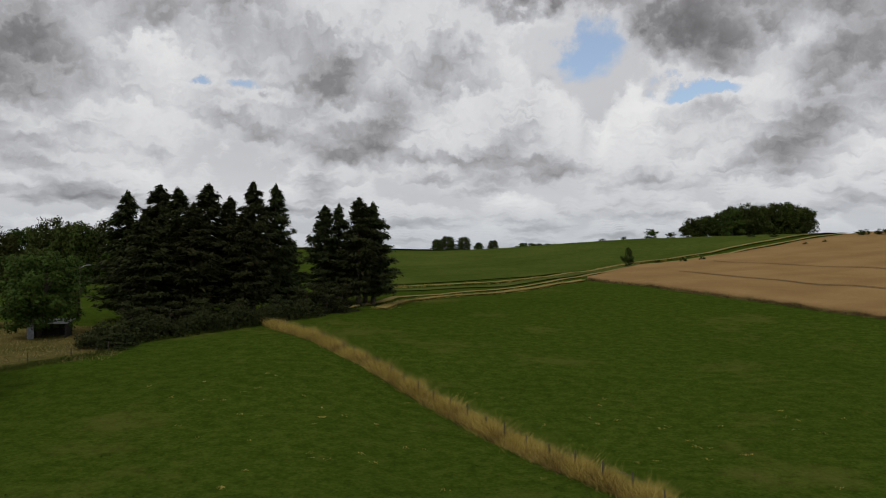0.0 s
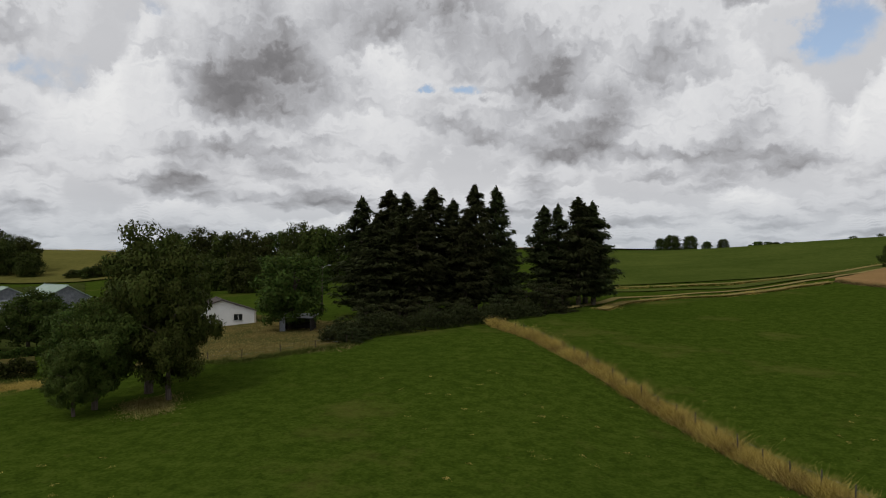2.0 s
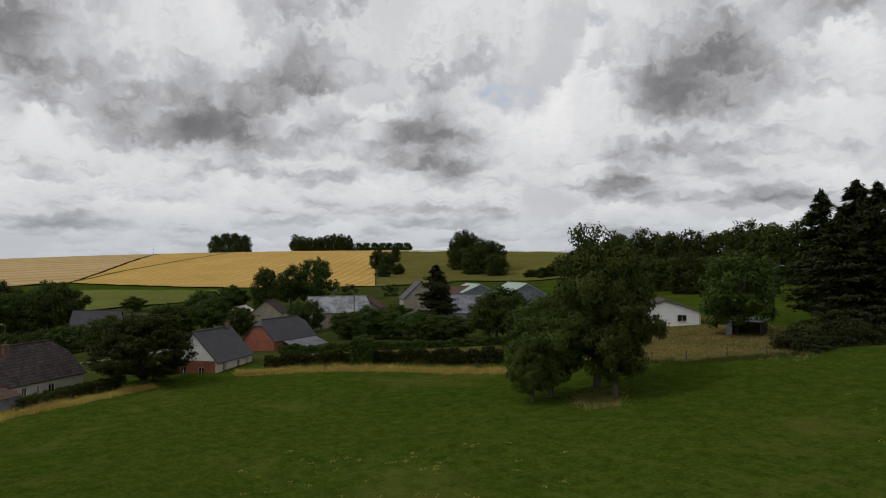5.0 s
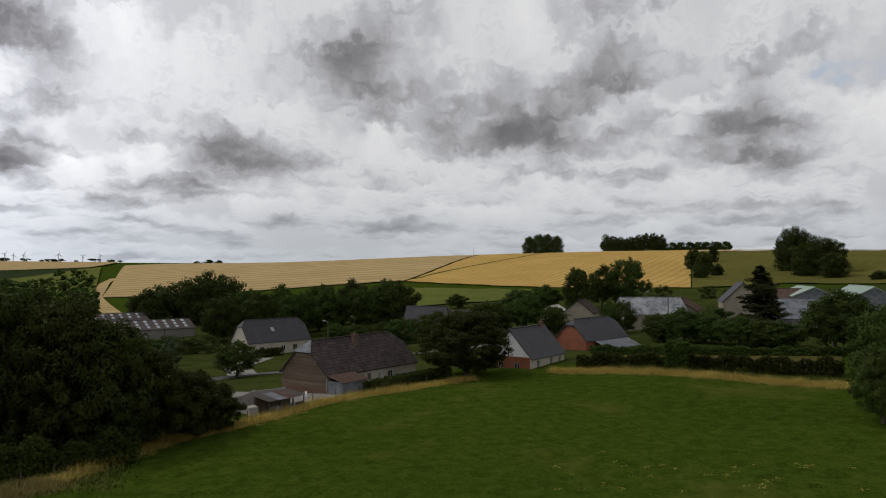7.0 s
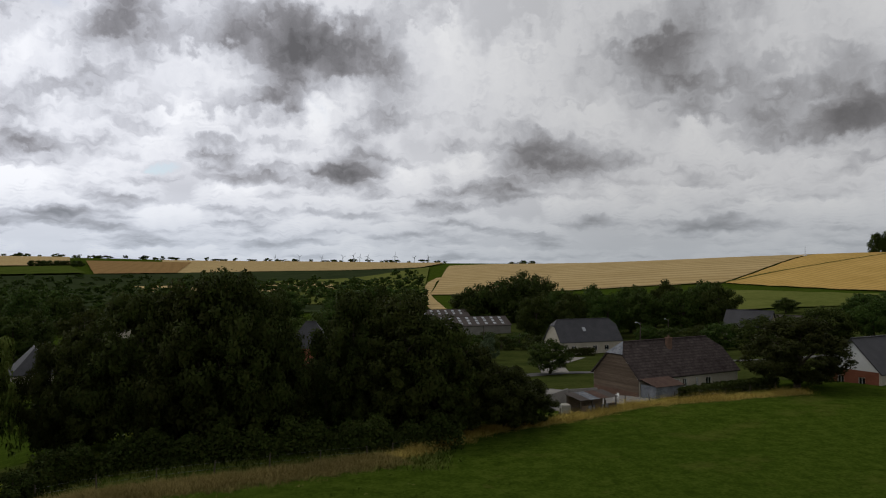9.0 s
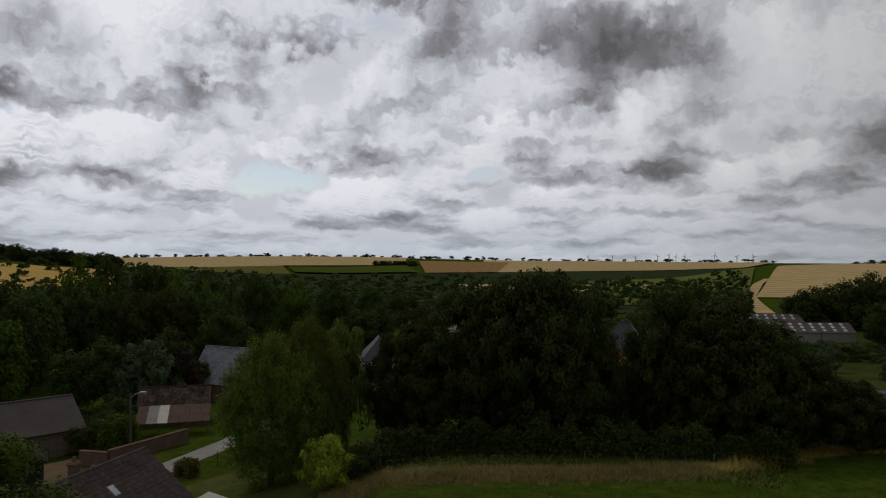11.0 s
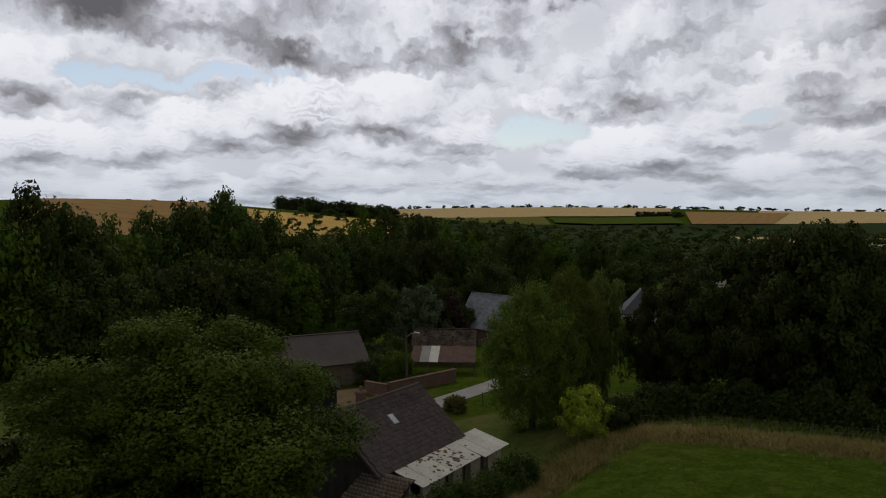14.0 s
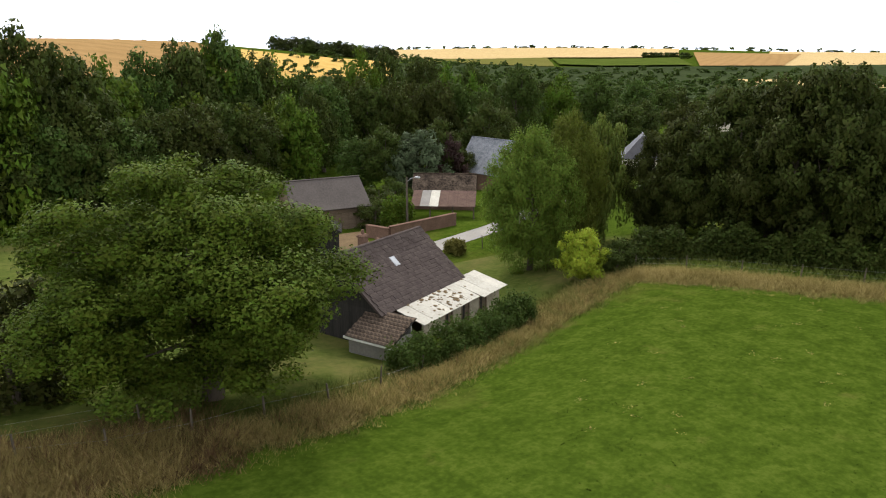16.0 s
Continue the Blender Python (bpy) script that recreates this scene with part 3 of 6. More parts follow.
ribbon("dry_bank", [(5, 143), (3.2, 161), (-1, 175), (-4, 179), (-10.6, 214)], 2.2, M["fringe"], "bank of dry yellow grass along the track", "bank", lift=0.25)
ribbon("far_dry_bank", [(7, 200), (3.9, 200), (-4, 212), (-10, 243), (-14.4, 285), (-19, 312), (-28.6, 410)], 2.0, M["fringe"], "far bank of dry grass above the ditch", "bank", lift=0.3)
# a flat green strip stands in for the shade down in the ditch
ribbon("ditch_shade", [(7, 188), (3.9, 190), (-4, 202), (-10, 237), (-14.4, 280)], 5.0, M["green_grass"], "green grass strip laid in for the ditch's shade", "bank", lift=0.12)
field("green_hill", [(9, 206), (0, 216), (-10, 248), (-14.5, 290), (-19.5, 318), (-28.6, 415)], [(10, 520), (0, 520), (-8, 520), (-14, 520), (-20, 480), (-28.6, 470)], M["far_green"], "smooth green hill pasture above the track", lift=0.1)
field("far_brown_ridge", [(16, 800), (8, 800), (-2, 800)], [(16, 1700), (8, 1700), (-2, 1700)], M["wheat"], "far brown field behind the green hill", lift=0.5)
field("dry_lawn", [(40, 99), (32.4, 91), (27, 95), (24, 100)], [(37, 150), (32, 140), (27, 126), (22, 112)], M["dry_garden"], "parched yellow-brown garden lawn", "lawn", lift=0.1)
field("farm_garden", [(128.5, 60), (132, 56), (137, 50), (143, 43), (148, 38), (154, 35), (162, 33.5), (180, 34)], [(126, 74), (132, 76), (138, 70), (144, 66), (150, 66), (158, 95), (166, 96), (180, 92)], M["garden"], "rough garden grass below the meadow", "lawn", lift=0.04, nu=80, nv=30)
field("village_ground", [(95, 92), (90, 104), (84, 106), (76, 110), (66, 112), (54, 126), (43, 124)], [(95, 330), (88, 320), (80, 315), (72, 325), (64, 360), (55, 385), (43, 395)], M["village_grass"], "rough grass and gardens among the village houses", "lawn", lift=0.03, nu=90, nv=50)
field("kitchen_garden", [(63.5, 108), (54, 105), (46, 103)], [(62.5, 124), (54, 124), (46, 122)], M["dry_garden"], "village garden plots behind the hedge", "lawn", lift=0.1)
field("olive_hillside", [(41, 400), (49.5, 430), (55.7, 390)], [(41, 610), (49.5, 650), (55.7, 660)], M["olive"], "dry olive-green hillside pasture", lift=0.2)
field("stubble_strip", [(41, 615), (48, 655), (55.7, 664)], [(41, 800), (48, 800), (55.7, 800)], M["stubble_pale"], "strip of pale stubble on the hilltop", lift=0.4)
field("stubble_field", [(55.8, 392), (60, 404), (65, 422), (71, 470), (77.2, 536)], [(55.8, 900), (60, 900), (63, 900), (67.8, 900), (70, 900)], M["stubble"], "harvested golden stubble field on a hillside", lift=0.25, nu=90, nv=60)
field("long_stubble_field", [(77.4, 540), (83, 548), (90.7, 560), (99.2, 590)], [(70.2, 905), (78, 1040), (88, 1150), (97.5, 1250)], M["stubble_pale"], "long pale stubble field over the ridge", lift=0.25, nu=90, nv=40)
field("valley_meadow", [(79.5, 318), (74, 330), (66, 340)], [(79.5, 500), (75, 470), (67.5, 416)], M["pale_pasture"], "bright green pasture under the stubble", lift=0.25)
ribbon("field_boundary", [(77.3, 538), (74, 600), (68, 700), (64, 860)], 2.2, M["green_grass"], "grassy boundary between stubble fields", "bank", lift=0.5)
ribbon("chalk_track", [(97, 300), (98.6, 420), (99.6, 600), (99.0, 760), (98.3, 820)], 9.0, M["stubble_pale"], "pale chalk track climbing past the pasture", "track", lift=0.4)
field("valley_pasture", [(99.9, 500), (104, 480), (110, 480)], [(99.2, 1150), (105, 1150), (111, 1100)], M["pale_pasture"], "green valley pasture with bushes", lift=0.8)
# wooded floor; the haze over it is put into the colour
field("valley_woodland", [(100, 420), (112, 400), (125, 340), (140, 300), (152, 240)], [(100, 1640), (112, 1640), (125, 1440), (140, 1380), (152, 640)], M["hazed_wood"], "dark wooded valley floor, distance haze painted into its green", "woodland", lift=0.25, nu=80, nv=50)
field("pale_valley_field", [(106, 700), (111, 700), (120, 760)], [(107, 980), (114, 980), (121, 980)], M["stubble_pale"], "pale harvested field in the valley", lift=0.8)
field("far_stubble", [(100, 1700), (110, 1650), (119, 1500)], [(98, 3600), (110, 3600), (119, 3300)], M["stubble_pale"], "distant pale stubble plain", lift=1.0)
field("far_green_field", [(124, 1500), (130, 1450), (133.5, 1500)], [(125, 2050), (130, 1900), (134, 1900)], M["far_green"], "distant bright green field", lift=1.5)
field("far_brown_field", [(118, 1500), (123.5, 1450)], [(117, 2700), (124, 2700)], M["wheat"], "distant brown ploughed field", lift=2.0)
field("far_gold_field", [(125, 2080), (134, 2000), (142, 1700), (151, 1450)], [(125, 3600), (134, 3600), (142, 3500), (151, 3300)], M["stubble_pale"], "distant golden fields on the horizon", lift=1.5)
field("far_olive_field", [(133.8, 1400), (142, 1300), (151, 1000)], [(134.4, 1990), (142, 1690), (151, 1440)], M["olive"], "distant olive fields", lift=1.2)
field("south_wheat_hill", [(158, 560), (163, 480), (172, 380)], [(159, 980), (163, 960), (172, 720)], M["wheat"], "brown wheat field on the hill behind the wood", lift=0.4)
field("south_stubble", [(146, 640), (152, 600), (157, 560)], [(146, 900), (152, 840), (157, 800)], M["stubble"], "golden stubble field glimpsed above the wood", lift=0.5)
ribbon("village_lane", [(93, 130), (89, 134), (84, 136), (80, 150), (72, 150), (64, 165)], 5.0, M["asphalt"], "grey asphalt village lane", "road", lift=0.1)
ribbon("forecourt_drive", [(89.5, 134), (90.0, 160), (88, 182)], 5.0, M["gravel"], "pale gravel drive to the white house", "road", lift=0.1)
ribbon("south_lane", [(150.5, 68), (146.5, 69.5), (143.3, 73), (140.5, 78), (138, 84), (134, 100), (130, 120)], 3.0, M["gravel"], "narrow pale lane between verges", "road", lift=0.06)
field("farm_yard", [(153, 70), (147.5, 72.5)], [(154, 82), (148.6, 84)], M["earth"], "bare earth farm yard", "yard", lift=0.05, nu=20, nv=12)
field("barn_yard", [(90, 84), (84.5, 88), (82, 92)], [(91.5, 108), (86.4, 100), (84, 96)], M["concrete"], "pale concrete yard beside the old house", "yard", lift=0.05, nu=20, nv=12)


# ---- trees ----
def leaf_cloud(rng, lobes, count, leaf, droop=0.2, fill=0.1, squash=0.9, clump=0.42, per=120):
    """Leaves in distinct rounded sprays on the skins of the crown's lobes: an array of triangles and their soft normals."""
    lobes = np.asarray(lobes, float)
    area = lobes[:, 3] ** 2
    want = max(24, int(count / per))
    m = int(want * 2.6)
    pick = rng.choice(len(lobes), size=m, p=area / area.sum())
    d = rng.normal(size=(m, 3))
    d[:, 2] += 0.25
    d /= np.linalg.norm(d, axis=1)[:, None]
    shell = np.where(rng.random(m) < fill, rng.uniform(0.3, 0.75, m), rng.normal(0.95, 0.10, m))
    c = lobes[pick, :3] + d * (lobes[pick, 3] * shell)[:, None] * np.array([1, 1, squash])
    deep = np.zeros(m, bool)
    for i, (x, y, z, r) in enumerate(lobes):
        deep |= (pick != i) & (np.linalg.norm((c - (x, y, z)) / (1, 1, squash), axis=1) < r * 0.72)
    keep = np.nonzero(~deep)[0][:want]
    size = clump * rng.uniform(0.65, 1.4, m)
    weight = size[keep] ** 2
    k = rng.choice(keep, size=count, p=weight / weight.sum())
    d = d[k]
    # within a spray: thick at the rim, flat below, drawn out along the branch
    ball = rng.normal(size=(count, 3))
    ball /= np.linalg.norm(ball, axis=1)[:, None]
    ball[:, 2] = np.where(ball[:, 2] < 0, ball[:, 2] * (0.55 + droop), ball[:, 2] * 0.8)
    out = ball * (rng.random(count) ** 0.45 * size[k] * 1.9)[:, None]
    out += rng.normal(0, 0.06, (count, 3))
    c = c[k] + out
    c[:, 2] = np.maximum(c[:, 2], 0.15)
    normal = d * 0.3 + ball * 0.8 + rng.normal(size=(count, 3)) * 0.55 + np.array([0, 0, 0.35])
    normal /= np.linalg.norm(normal, axis=1)[:, None]
    u = np.cross(normal, rng.normal(size=(count, 3)))
    u /= np.linalg.norm(u, axis=1)[:, None]
    v = np.cross(normal, u)
    s = (leaf * rng.uniform(0.6, 1.3, count))[:, None]
    w = rng.uniform(0.5, 0.9, count)[:, None]
    drop = np.array([0, 0, -1]) * s * droop
    soft = d * 0.45 + ball * 0.75 + normal * 0.55 + np.array([0, 0, 0.15])
    soft /= np.linalg.norm(soft, axis=1)[:, None]
    return np.stack([c - u * s * 0.8 - v * s * w, c + u * s * 0.8 - v * s * w * 0.8, c + v * s * 1.2 * w + drop], 1), soft


def tree_frame(rng, height, trunk_r, fork, spread, limbs):
    """A tapered trunk with limbs; gives the bmesh and the limb tips."""
    bm = bmesh.new()
    lean = [(0, 0, -0.4)] + [(rng.normal(0, 0.02) * height * k, rng.normal(0, 0.02) * height * k, height * fork * k) for k in (0.5, 1.0)]
    lean.append((lean[-1][0] * 1.3, lean[-1][1] * 1.3, height * 0.82))
    tube(bm, lean, [trunk_r * 1.35, trunk_r, trunk_r * 0.8, trunk_r * 0.15], 9)
    tips = []
    for k in range(limbs):
        a = 2 * math.pi * (k + rng.random() * 0.6) / limbs
        z0 = height * (fork * 0.75 + 0.35 * k / limbs)
        reach = spread * rng.uniform(0.55, 0.8)
        rise = height * rng.uniform(0.12, 0.3)
        mid = (math.cos(a) * reach * 0.5, math.sin(a) * reach * 0.5, z0 + rise * 0.6)
        end = (math.cos(a) * reach, math.sin(a) * reach, z0 + rise)
        tube(bm, [(lean[2][0], lean[2][1], z0), mid, end], [trunk_r * 0.5, trunk_r * 0.3, trunk_r * 0.06], 6)
        tips.append(end)
    return bm, tips


def broadleaf(seed, leaves, leaf, mat, name, low=0.18, lobes_n=26, slim=1.0, droop=0.2, top=0.0, fill=0.1, lobe=1.0, clump=0.42, per=120, loose=0.0):
    """A broadleaved tree 10 m high with a crown 10 m wide, on the origin."""
    rng = np.random.default_rng(seed)
    root = new(name)
    bm, _ = tree_frame(rng, 10.0, 0.26, 0.34, 4.2 * slim, 6)
    part("trunk", bm, M["bark"], root)
    lobes, mid, half = [], 10 * (low + 1) / 2, 10 * (1 - low) / 2
    for k in range(lobes_n):
        # heads spread evenly over an egg-shaped crown, set in and out
        c = 1 - 2 * (k + 0.5) / lobes_n
        a = k * 2.39996 + rng.uniform(-0.35, 0.35)
        girth = math.sqrt(1 - c * c) * (1.0 - 0.16 * c - top * (c > 0) * c)
        r = rng.uniform(0.75, 1.45) * lobe * (0.8 if c > 0.75 else 1.0)
        out = rng.uniform(0.66, 1.0) * (1 - loose * (k % 3 == 1))
        lobes.append((math.cos(a) * girth * out * (5.0 * slim - r * 0.85), math.sin(a) * girth * out * (5.0 * slim - r * 0.85),
                      mid + c * (half - r * 0.75) * rng.uniform(0.88, 1.02), r))
    lobes += [(rng.uniform(-1, 1) * slim, rng.uniform(-1, 1) * slim, mid + half * f, w * slim * (1 - loose)) for f, w in ((-0.35, 2.3), (0.0, 2.7), (0.35, 2.1))]
    leaf_pts, leaf_normals = leaf_cloud(rng, lobes, leaves, leaf, droop, fill, clump=clump, per=per)
    part("crown", tris("crown", leaf_pts, mat, leaf_normals), None, root)
    return root


def spruce(seed, name="spruce_tree", sprays=13000):
    """A dark spruce 20 m high, with tiers of drooping branches, on the origin."""
    rng = np.random.default_rng(seed)
    root = new(name)
    bm = bmesh.new()
    tube(bm, [(0, 0, -0.5), (0.1, 0, 8), (0, 0.1, 15), (0, 0, 20)], [0.34, 0.26, 0.14, 0.02], 8)
    part("trunk", bm, M["bark"], root)
    out = []
    for k in range(150):
        f = (k + rng.random()) / 150
        z = 2.0 + 17.6 * f ** 0.9
        reach = (3.8 * (1 - f) ** 0.68 * (0.75 + 0.25 * min(1, f * 4)) + 0.16) * rng.uniform(0.45, 1.2)
        a = rng.uniform(0, 2 * math.pi)
        n = max(14, int(sprays / 150 * (0.35 + reach / 3)))
        t = rng.random(n) ** 0.6
        rise = 0.12 - 0.55 * t + 0.5 * t * t
        side = rng.normal(0, 0.26, n) * (0.25 + t) * (reach * 0.6 + 0.25)
        c = np.stack([math.cos(a) * reach * t - math.sin(a) * side, math.sin(a) * reach * t + math.cos(a) * side, z + rise * reach + rng.normal(0, 0.16, n) - np.abs(rng.normal(0, 0.22, n)) * t], 1)
        s = rng.uniform(0.16, 0.36, n)[:, None]
        dirs = np.stack([np.full(n, math.cos(a)), np.full(n, math.sin(a)), rng.uniform(-0.7, 0.1, n)], 1) + rng.normal(0, 0.35, (n, 3))
        dirs /= np.linalg.norm(dirs, axis=1)[:, None]
        across = np.cross(dirs, rng.normal(0, 0.5, (n, 3)) + np.array([0, 0, 1.0]))
        across /= np.linalg.norm(across, axis=1)[:, None]
        out.append(np.stack([c - dirs * s - across * s * 0.4, c - dirs * s * 0.6 + across * s * 0.5 - (0, 0, 0.05), c + dirs * s * 1.3 - (0, 0, 0.1)], 1))
    part("crown", tris("crown", np.concatenate(out), M["needle"]), None, root)
    return root


KINDS = {
    "oak": (lambda: broadleaf(11, 210000, 0.058, M["oak"], "oak_tree", low=0.02, lobes_n=27, droop=0.3, lobe=1.25, clump=0.27, per=330, fill=0.2, loose=0.2), 10, 10),
    "ash": (lambda: broadleaf(12, 80000, 0.088, M["ash_leaf"], "broadleaf_tree", low=0.0, lobes_n=40, lobe=1.15, clump=0.38, per=150), 10, 10),
    "maple": (lambda: broadleaf(13, 12000, 0.19, M["leaf"], "broadleaf_tree", low=0.10, clump=0.46, lobe=1.15, lobes_n=26, per=70), 10, 10),
    "elm": (lambda: broadleaf(14, 12000, 0.19, M["leaf"], "broadleaf_tree", low=0.05, lobes_n=30, lobe=1.1, clump=0.46, per=70), 10, 10),
    "pear": (lambda: broadleaf(15, 44000, 0.115, M["pear_leaf"], "pear_tree", low=0.13, lobes_n=26, droop=0.5, top=0.15, lobe=1.0, clump=0.36, per=170, loose=0.42), 10, 10),
    "hornbeam": (lambda: broadleaf(16, 34000, 0.135, M["dark_leaf"], "hornbeam_tree", low=0.02, lobes_n=36, droop=0.35, lobe=1.15, top=0.2, clump=0.34, per=130), 10, 10),
    "willow": (lambda: broadleaf(17, 22000, 0.14, M["light_leaf"], "willow_tree", low=0.1, lobes_n=30, droop=1.6, lobe=0.85, clump=0.36), 10, 10),
    "wood": (lambda: broadleaf(19, 9500, 0.24, M["leaf"], "broadleaf_tree", fill=0.25, low=-0.14, lobes_n=28, clump=0.55, lobe=1.2, per=45), 10, 10),
    "wood_light": (lambda: broadleaf(29, 9500, 0.23, M["oak"], "broadleaf_tree", fill=0.2, low=-0.10, lobes_n=28, clump=0.5, slim=0.9, lobe=1.15, per=50), 10, 10),
    "wood_dark": (lambda: broadleaf(20, 9500, 0.24, M["dark_leaf"], "broadleaf_tree", fill=0.25, low=-0.14, lobes_n=28, clump=0.55, lobe=1.2, per=45), 10, 10),
    "far": (lambda: broadleaf(21, 1500, 0.6, M["leaf"], "broadleaf_tree", low=0.0, lobes_n=14, fill=0.2, clump=0.6, per=20), 10, 10),
    "bush": (lambda: broadleaf(22, 5000, 0.25, M["leaf"], "bush", low=-0.4, lobes_n=20, clump=0.55, per=50), 10, 10),
    "dark_bush": (lambda: broadleaf(23, 7000, 0.23, M["dark_leaf"], "bush", low=-0.35, lobes_n=22, clump=0.55, per=60), 10, 10),
    "shade_bush": (lambda: broadleaf(27, 7000, 0.22, M["needle"], "bush", low=-0.35, lobes_n=22, clump=0.5, per=60), 10, 10),
    "yellow_bush": (lambda: broadleaf(24, 12000, 0.2, M["yellow_leaf"], "bush", low=0.0, lobes_n=24, clump=0.6, per=140), 10, 10),
    "silver_bush": (lambda: broadleaf(25, 8000, 0.22, M["silver_leaf"], "bush", low=-0.05, lobes_n=20, clump=0.5, per=90), 10, 10),
    "purple_bush": (lambda: broadleaf(26, 6000, 0.24, M["purple_leaf"], "bush", low=0.0, lobes_n=16, clump=0.5, per=90), 10, 10),
    "spruce": (lambda: spruce(31), 20, 8),
    "spruce_b": (lambda: spruce(32), 20, 8),
    "conifer": (lambda: spruce(33, "conifer_tree", 13000), 20, 8),
}
MADE = {}
TURN = random.Random(5)


def plant(kind, bearing, dist, height, width, label, category="tree", group="", turn=None, sink=0.1):
    build, h0, w0 = KINDS[kind]
    p = spot(bearing, dist, -sink)
    a = TURN.uniform(0, 360) if turn is None else turn
    m = Matrix.LocRotScale(p, Euler((0, 0, radians(a))), (width / w0, width / w0 * TURN.uniform(0.92, 1.08), height / h0))
    if kind in MADE:
        src = MADE[kind]
        ob = copy_thing(src, m @ Matrix.Diagonal((*(1 / s for s in src.scale), 1)))
    else:
        ob = MADE[kind] = build()
        ob.matrix_basis = m
    return tagged(ob, label, category, group)


def far_trees(name, rows, label, leaves, leaf, mat, seed):
    """Many small far trees joined into one mass: rows of bearing, distance, height and width."""
    rng = np.random.default_rng(seed)
    pts, nrm = [], []
    for b, r, h, w in rows:
        heads = [(rng.uniform(-2.6, 2.6), rng.uniform(-2.6, 2.6), rng.uniform(2.2, 7.6), rng.uniform(1.6, 2.6)) for _ in range(7)] + [(0, 0, 4, 3.4)]
        q, n = leaf_cloud(rng, heads, leaves, leaf, clump=0.6, per=18)
        p = spot(b, r, -0.3)
        pts.append(q * np.array([w / 10, w / 10, h / 10]) + np.array(p))
        nrm.append(n)
    return tagged(new(name, tris(name, np.concatenate(pts), mat, np.concatenate(nrm))), label, "woodland", kind="stuff")


# the tall spruces round the hidden house
for b, r, h, w, k in ((23.4, 128, 19.3, 12, 0), (21.2, 134, 20.6, 13, 1), (20.0, 127, 20.0, 12, 0), (17.8, 129, 20.8, 13, 1), (16.3, 133, 19.0, 12, 0),
                      (14.6, 130, 21.4, 11.5, 1), (13.0, 133, 21.2, 11.5, 0), (18.9, 138, 18, 13, 0), (22.2, 122, 16, 12, 1), (19.0, 123, 17, 12, 1), (15.4, 125, 16, 11, 0), (11.9, 140, 12.5, 9, 1)):
    plant(("spruce", "spruce_b")[k], b, r, h * 1.09, w, "tall dark spruce in a dense group by the garden", group="spruces by the meadow")
for b, r, h, w, k in ((9.3, 152, 19.0, 9.5, 1), (8.2, 156, 19.6, 8.5, 0), (6.7, 150, 20.6, 11.5, 1), (5.6, 153, 20, 11, 0), (6.2, 158, 19.5, 11, 0)):
    plant(("spruce", "spruce_b")[k], b, r, h * 1.07, w * 1.15, "tall dark spruce standing apart by the track", group="spruces by the track")
for b, r, h, w in ((23, 108, 5, 8), (20.6, 112, 4.5, 8), (18, 116, 4.2, 8), (15.6, 118, 4, 8), (12.8, 122, 4, 8), (10.8, 130, 5.5, 9), (9.2, 134, 5.5, 9), (8.0, 139, 5, 8), (25.2, 104, 2.2, 6), (24.0, 101, 2, 6)):
    plant("shade_bush", b, r, h, w, "dark overgrown bush along the meadow edge", "bush", "bushes under the spruces")
plant("elm", 28.9, 114, 12.2, 13, "leafy green walnut tree beside a low shed")
plant("pear", 38.8, 82, 17.6, 14.5, "old spreading pear tree standing in the meadow")
plant("pear", 37.4, 77, 11.4, 9.6, "rounded pear tree growing against the old one")
plant("pear", 42.3, 77, 10.4, 9.5, "smaller leaning pear tree beside the old one")
plant("pear", 43.6, 75, 6.2, 5.6, "drooping low growth beside the pear trees")
for i, (b, h) in enumerate(((21, 16), (23.4, 17), (25.2, 19), (26.8, 18), (28.2, 19), (30, 16.5), (31.6, 16), (33.4, 16.5), (35.2, 18), (37, 17), (38.6, 15), (40, 14))):
    plant("wood" if i % 2 else "wood_dark", b, 262 + 14 * (i % 3), h * 1.15, 18, "dark woodland tree behind the bungalow", group="woodland behind the bungalow")
for i, b in enumerate((27.4, 29.0, 30.8, 32.2, 33.8, 35.4, 36.8, 38.2, 39.6)):
    plant("wood_dark" if i % 2 else "wood", b, 196 + 17 * (i % 3), 9.5 + 1.4 * (i % 2), 12, "dark garden tree behind the bungalow", group="trees behind the bungalow")
# hilltop copses and hedges
for i, (b, h) in enumerate(((-18.6, 9.5), (-19.4, 10.8), (-20.6, 13.5), (-21.3, 14.6), (-22.2, 15.6), (-23.0, 14.8), (-23.8, 15), (-24.6, 15.8), (-25.3, 15), (-25.9, 12.5))):
    plant("wood" if i % 2 else "wood_dark", b, 400 + 5 * (i % 3), h * 1.12, 15, "round-headed tree in the hilltop copse", group="hilltop copse")
for b, r, h, w in ((-15.6, 392, 6, 8), (-17, 397, 4, 6), (-13.6, 400, 2.5, 4), (-12, 405, 2, 5), (-22.5, 372, 2.2, 5), (-24, 370, 2, 5), (-29.5, 365, 4, 7), (-30.6, 365, 4, 7)):
    plant("bush", b, r, h, w, "small hedge bush on the hill crest", "bush", "crest bushes")
plant("far", -13.9, 268, 7.2, 4.2, "slim young tree beside the track")
for b, r, h in ((-16.1, 276, 2.4), (-17.9, 281, 3), (-19.2, 286, 2.6), (-26, 332, 2.2), (-27.2, 338, 2.2)):
    plant("bush", b, r, h, 2.6, "young shrub in the grassy bank", "bush", "young shrubs along the track")
for b, r, h, w in ((-0.2, 520, 11, 12), (-1.4, 520, 10, 10), (0.6, 520, 9, 9), (-2.6, 530, 6, 7), (-3.7, 530, 7, 8)):
    plant("wood", b, r, h * 1.05, w * 1.15, "loose field tree behind the green hill", group="trees behind the green hill")
